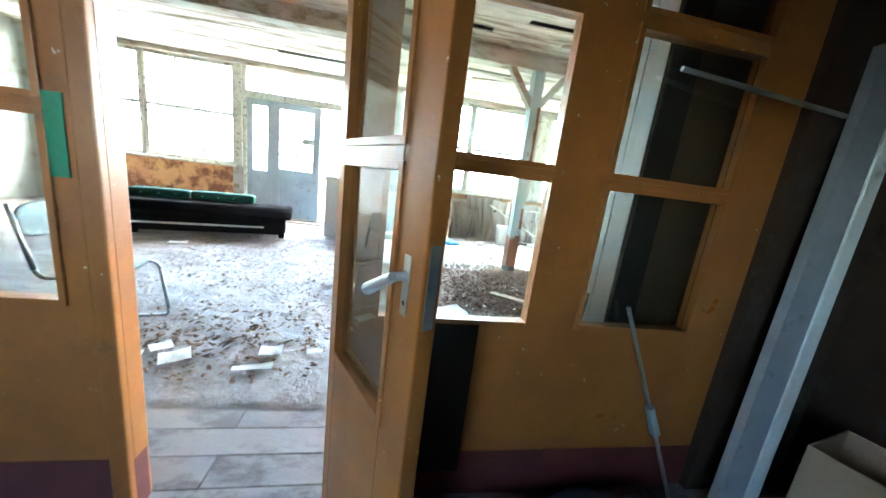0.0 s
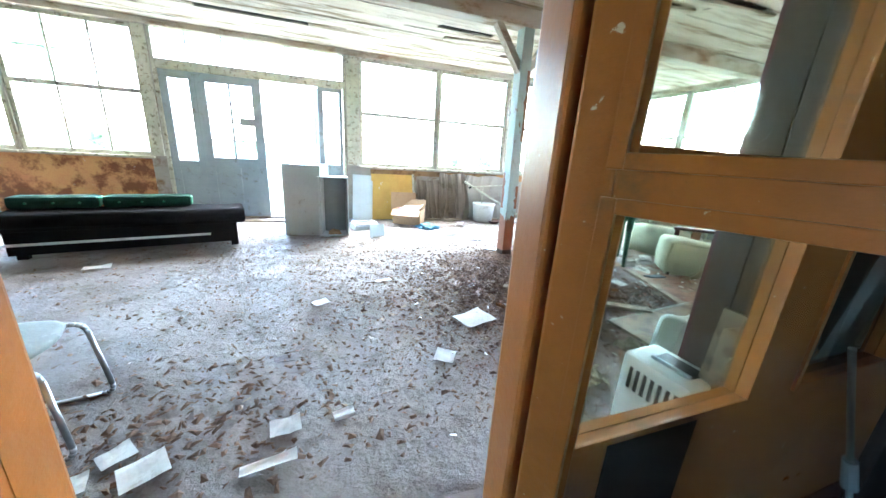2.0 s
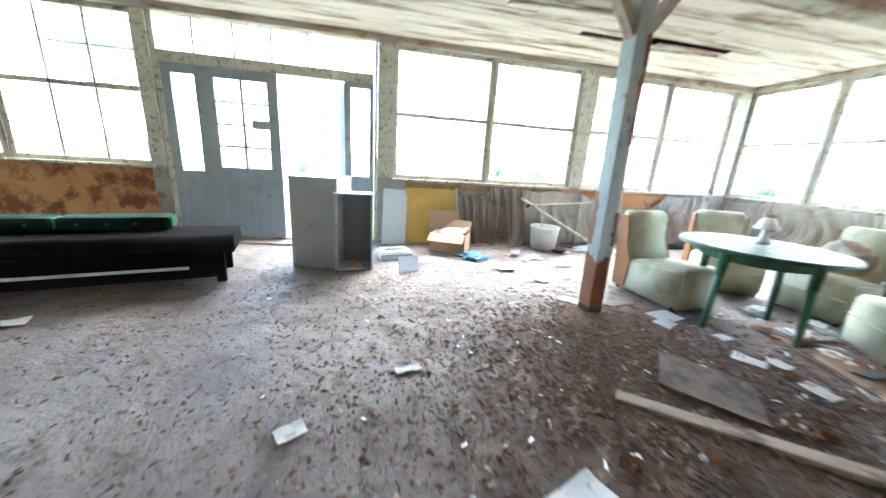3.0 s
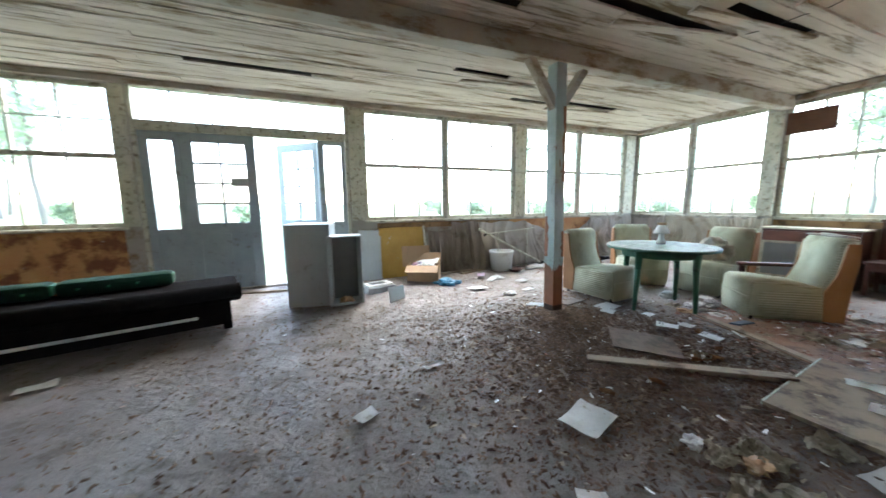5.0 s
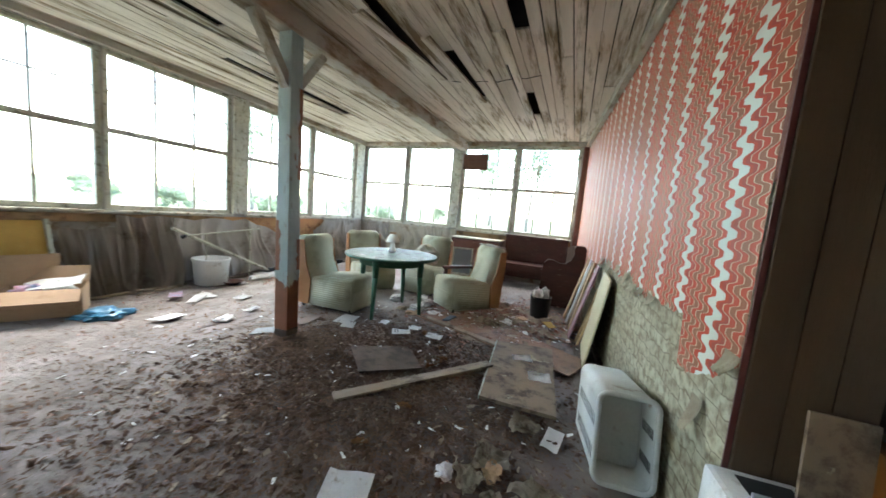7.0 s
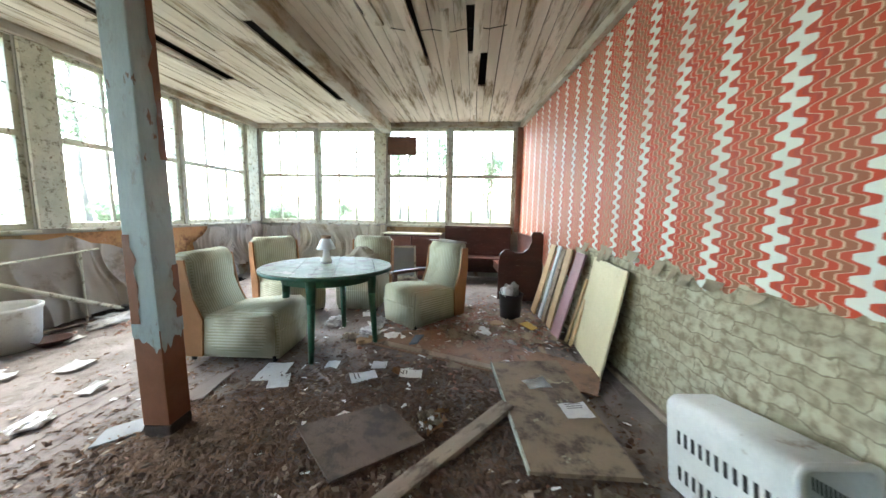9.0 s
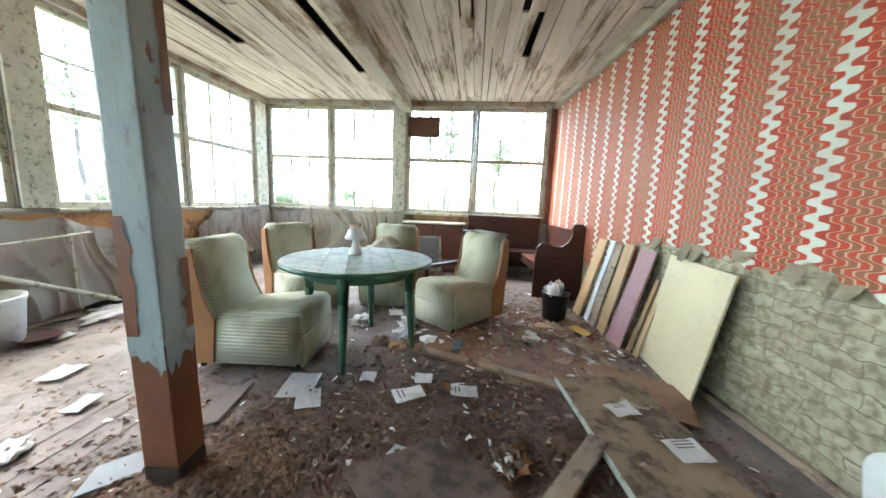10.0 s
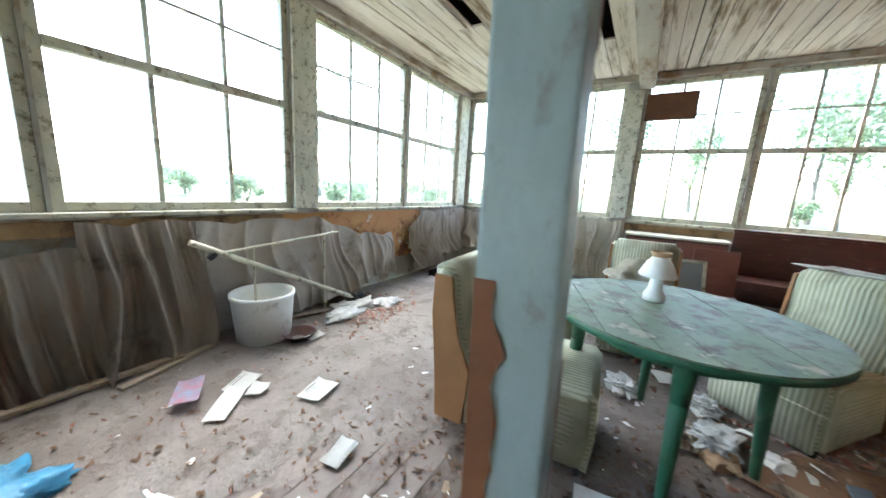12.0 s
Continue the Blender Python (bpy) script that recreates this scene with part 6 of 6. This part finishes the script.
for x, y, w, rot in [(1.4, 1.12, 0.15, 70), (1.52, 1.1, 0.07, 20), (0.75, 1.05, 0.08, 10), (2.0, 1.5, 0.07, 140), (1.75, 1.2, 0.06, 80), (0.35, 1.1, 0.07, 30)]:
    bm = grid(bmesh.new(), 9, 9, lambda u, v: ((u - 0.5) * w * math.sin(math.pi * min(0.97, max(0.06, v))) * (0.75 + 0.25 * math.cos(v * 19)), (v - 0.5) * w * 1.3, 0.014 * math.cos(u * 5) + 0.3 * w * (u - 0.5) ** 2))
    bmesh.ops.solidify(bm, geom=bm.faces[:], thickness=0.001)
    solid("dead_leaf", bm, surface("dry_brown_leaf", (0.3, 0.16, 0.075), (0.22, 0.11, 0.05), 14, 0.85, spot=(0.12, 0.06, 0.03), spot_amount=0.4), "large curled dry brown leaf on the floor", "leaf", "thing", "dead leaves on the floor", m=pose(x, y, 0.022 + max(0, dirt_height(x, y)), 0, 0, rot))

# ---- loose litter on the floor ----
rng = np.random.default_rng(4)


def chips(name, count, centre, spread, size, material, label, category, thick=0.3):
    """Many small bent chips lying at random tilts."""
    verts, faces = [], []
    for k in range(count):
        x, y = rng.normal(centre[0], spread[0]), rng.normal(centre[1], spread[1])
        if not (X0 + 0.1 < x < X1 - 0.1 and -0.1 < y < YN - 0.15):
            continue
        s = size * rng.uniform(0.4, 1.4)
        a = rng.uniform(0, 6.28)
        asp = rng.uniform(0.25, 0.8)
        z = max(0.0, dirt_height(x, y)) + rng.uniform(0.001, 0.012)
        ca, sa = math.cos(a), math.sin(a)
        tx, ty = rng.uniform(-0.5, 0.5, 2)
        b = len(verts)
        for u, v, w in ((-1, -asp, 0), (1, -asp * 0.6, 0), (1.1, asp * 0.5, 0), (-0.8, asp, 0), (0.1, 0.1, thick)):
            px, py = u * s * 0.5, v * s * 0.5
            verts.append((x + ca * px - sa * py, y + sa * px + ca * py, z + max(-0.004, tx * px + ty * py) + w * s * 0.5))
        faces += [(b, b + 1, b + 4), (b + 1, b + 2, b + 4), (b + 2, b + 3, b + 4), (b + 3, b, b + 4)]
    return raw_mesh(name, verts, faces, material, label, category)


chips("leaf_litter", 17000, (0.75, 1.5), (0.8, 0.8), 0.02, litter, "brown leaf litter strewn over the dirt", "litter")
chips("leaf_litter", 9000, (-0.4, 2.2), (2.3, 1.6), 0.026, litter, "brown leaf litter scattered over the floor", "litter")
chips("leaf_litter", 2600, (1.15, 2.4), (0.16, 0.16), 0.03, litter, "brown leaf litter heaped round the post foot", "litter")
chips("paper_scraps", 170, (3.1, 0.9), (0.5, 0.45), 0.08, paper, "torn scraps of white paper among the rubble", "paper scraps", 0.2)
chips("mulch_clods", 5200, (1.05, 1.45), (0.62, 0.62), 0.04, surface("dark_mulch", (0.125, 0.076, 0.05), (0.075, 0.048, 0.034), 11, 0.9, spot=(0.16, 0.1, 0.065), spot_scale=30, spot_amount=0.35), "clods of dark rotted leaf mulch on the floor", "litter", 0.55)
chips("plaster_chips", 1100, (0.6, 2.6), (2.4, 1.7), 0.022, rubble_mat, "pale plaster crumbs scattered over the floor", "rubble", 0.5)
chips("paper_scraps", 260, (1.6, 1.8), (1.4, 1.4), 0.04, paper, "small torn scraps of white paper over the floor", "paper scraps", 0.15)
chips("rubble", 2600, (3.15, 0.85), (0.45, 0.42), 0.05, rubble_mat, "heap of broken brick, plaster and wood scraps", "rubble", 0.6)
chips("scrap_wood", 170, (3.2, 0.8), (0.45, 0.38), 0.16, old_wood, "broken wood scraps among the rubble", "scrap wood", 0.12)
chips("rubble", 350, (2.9, 4.7), (0.25, 0.16), 0.05, rubble_mat, "scraps and rubble by the wall", "rubble", 0.4)
chips("wood_shreds", 700, (0.9, 1.4), (0.7, 0.7), 0.038, old_wood, "splintered wood shreds in the leaf litter", "litter", 0.1)
chips("dead_leaves", 420, (-1.7, 0.3), (0.4, 0.25), 0.038, litter, "dead leaves and scraps by the doorway", "litter", 0.4)

# ---- outside ----
GZ = -0.35


def hill(x, y):
    r = max(0.0, math.hypot(x, y - 1) - 9)
    return GZ + 0.12 * noise.noise((x * 0.3, y * 0.3, 0)) * min(1, r) + 0.04 * r * (1 if r < 60 else 60 / r)


sx = [-900, -300, -120, -60] + [(-40 + 2.0 * i) for i in range(41)] + [60, 120, 300, 900]
gv = [(x, y, hill(x, y) if max(abs(x), abs(y)) < 100 else GZ + 2.2) for x in sx for y in sx]
ng = len(sx)
gf = [(i * ng + j, (i + 1) * ng + j, (i + 1) * ng + j + 1, i * ng + j + 1) for i in range(ng - 1) for j in range(ng - 1)]
raw_mesh("ground", gv, gf, grass_mat, "woodland ground with moss, grass and dead leaves", "ground", "structure")
solid("porch_step", B(-2.5, -0.9, YN + 0.17, YN + 0.75, GZ - 0.1, -0.08, 0.02), wall_outside, "worn stone step outside the door", "step", "structure")


def leaf_cloud(count, centre, radii, size, seed):
    r = np.random.default_rng(seed)
    verts, faces = [], []
    lobes = [(r.normal(0, 0.45, 3) * radii, r.uniform(0.3, 0.6)) for _ in range(14)]
    for k in range(count):
        c, q = lobes[r.integers(len(lobes))]
        d = r.normal(0, 1, 3)
        d /= np.linalg.norm(d)
        p = np.array(centre) + c + d * np.array(radii) * q * r.uniform(0.3, 1) ** 0.5
        t1 = r.normal(0, 1, 3)
        t1 /= np.linalg.norm(t1)
        t2 = np.cross(t1, r.normal(0, 1, 3))
        t2 /= np.linalg.norm(t2)
        s = size * r.uniform(0.6, 1.4)
        b = len(verts)
        verts += [tuple(p - t1 * s), tuple(p + t2 * s * 0.5), tuple(p + t1 * s), tuple(p - t2 * s * 0.5)]
        faces.append((b, b + 1, b + 2, b + 3))
    return verts, faces


def tree(seed, h):
    random.seed(seed)
    t = thing("tree", pose(0, 0, 0), "slender woodland tree with light green leaves", "tree", "trees round the house")
    bm = bmesh.new()
    p = Vector((0, 0, -0.3))
    r = 0.13 + 0.02 * h / 8
    pts = [p]
    for i in range(7):
        p = p + Vector((random.uniform(-0.14, 0.14), random.uniform(-0.14, 0.14), h / 7))
        pts.append(p)
    for i, (a, b) in enumerate(zip(pts, pts[1:])):
        tube(bm, a, b, r * (1 - i / 8), r * (1 - (i + 1) / 8), 8)
    limbs = []
    for i in range(11):
        a = pts[random.randint(2, 6)]
        d = Vector((random.uniform(-1, 1), random.uniform(-1, 1), random.uniform(0.2, 0.9))).normalized() * random.uniform(0.8, 2.0)
        tube(bm, a, a + d, 0.035, 0.01, 6)
    part("trunk", bm, bark, t)
    v, f = leaf_cloud(2600, (0, 0, h * 0.72), (h * 0.27, h * 0.27, h * 0.36), 0.13, seed)
    me = bpy.data.meshes.new("crown")
    me.from_pydata(v, [], f)
    me.materials.append(leaf_mat)
    new("crown", me).parent = t
    return t


def shrub(seed):
    t = thing("shrub", pose(0, 0, 0), "light green woodland shrub", "shrub", "shrubs round the house")
    random.seed(seed)
    bm = bmesh.new()
    for i in range(7):
        tube(bm, (0, 0, -0.1), (random.uniform(-0.7, 0.7), random.uniform(-0.7, 0.7), random.uniform(0.8, 1.7)), 0.02, 0.006, 6)
    part("stems", bm, bark, t)
    v, f = leaf_cloud(1100, (0, 0, 0.85), (0.75, 0.75, 0.6), 0.085, seed + 50)
    me = bpy.data.meshes.new("foliage")
    me.from_pydata(v, [], f)
    me.materials.append(leaf_mat)
    new("foliage", me).parent = t
    return t


random.seed(77)
base_trees = [tree(101, 8.0), tree(102, 9.5), tree(103, 7.0)]
base_shrubs = [shrub(201), shrub(202)]
spots = []
while len(spots) < 20:
    a = random.uniform(-1.35, 2.7)
    d = random.uniform(13.0, 34)
    x, y = 0.5 + (6.5 + d) * math.cos(a), 2.5 + (3.5 + d) * math.sin(a)
    if (x > X1 + 5 or y > YN + 5) and all(math.hypot(x - p[0], y - p[1]) > 1.7 for p in spots):
        spots.append((x, y))
for i, (x, y) in enumerate(spots):
    m = pose(x, y, hill(x, y), 0, 0, random.uniform(0, 360))
    if i < 3:
        base_trees[i].matrix_basis = m
    else:
        copy_thing(base_trees[i % 3], m)
sp2 = []
while len(sp2) < 16:
    a = random.uniform(-1.2, 2.6)
    d = random.uniform(10.0, 26)
    x, y = 0.5 + (6.5 + d) * math.cos(a), 2.5 + (3.5 + d) * math.sin(a)
    if x > X1 + 1.8 or y > YN + 2.4:
        sp2.append((x, y))
for i, (x, y) in enumerate(sp2):
    m = pose(x, y, hill(x, y), 0, 0, random.uniform(0, 360))
    if i < 2:
        base_shrubs[i].matrix_basis = m
    else:
        copy_thing(base_shrubs[i % 2], m)

# ---- floorboards, last ----
random.seed(31)
lengths = [2.6, 3.2, 3.8]
boards = {ln: mesh_of("floorboard", B(0, ln - 0.004, 0.0, 0.142, -0.023, 0.0, 0.003), floor_plank) for ln in lengths}
y = -2.9
while y < YN - 0.15:
    x = X0 + 0.05 - random.uniform(0, 1.5)
    x = max(x, X0 + 0.01)
    while x < X1 - 0.7:
        ln = random.choice([q for q in lengths if x + q < X1 + 0.03] or [2.6])
        if x + ln > X1 + 0.05:
            break
        piece("floorboard", boards[ln], floor, pose(x, y, random.uniform(-0.002, 0.001)))
        x += ln
    y += 0.146
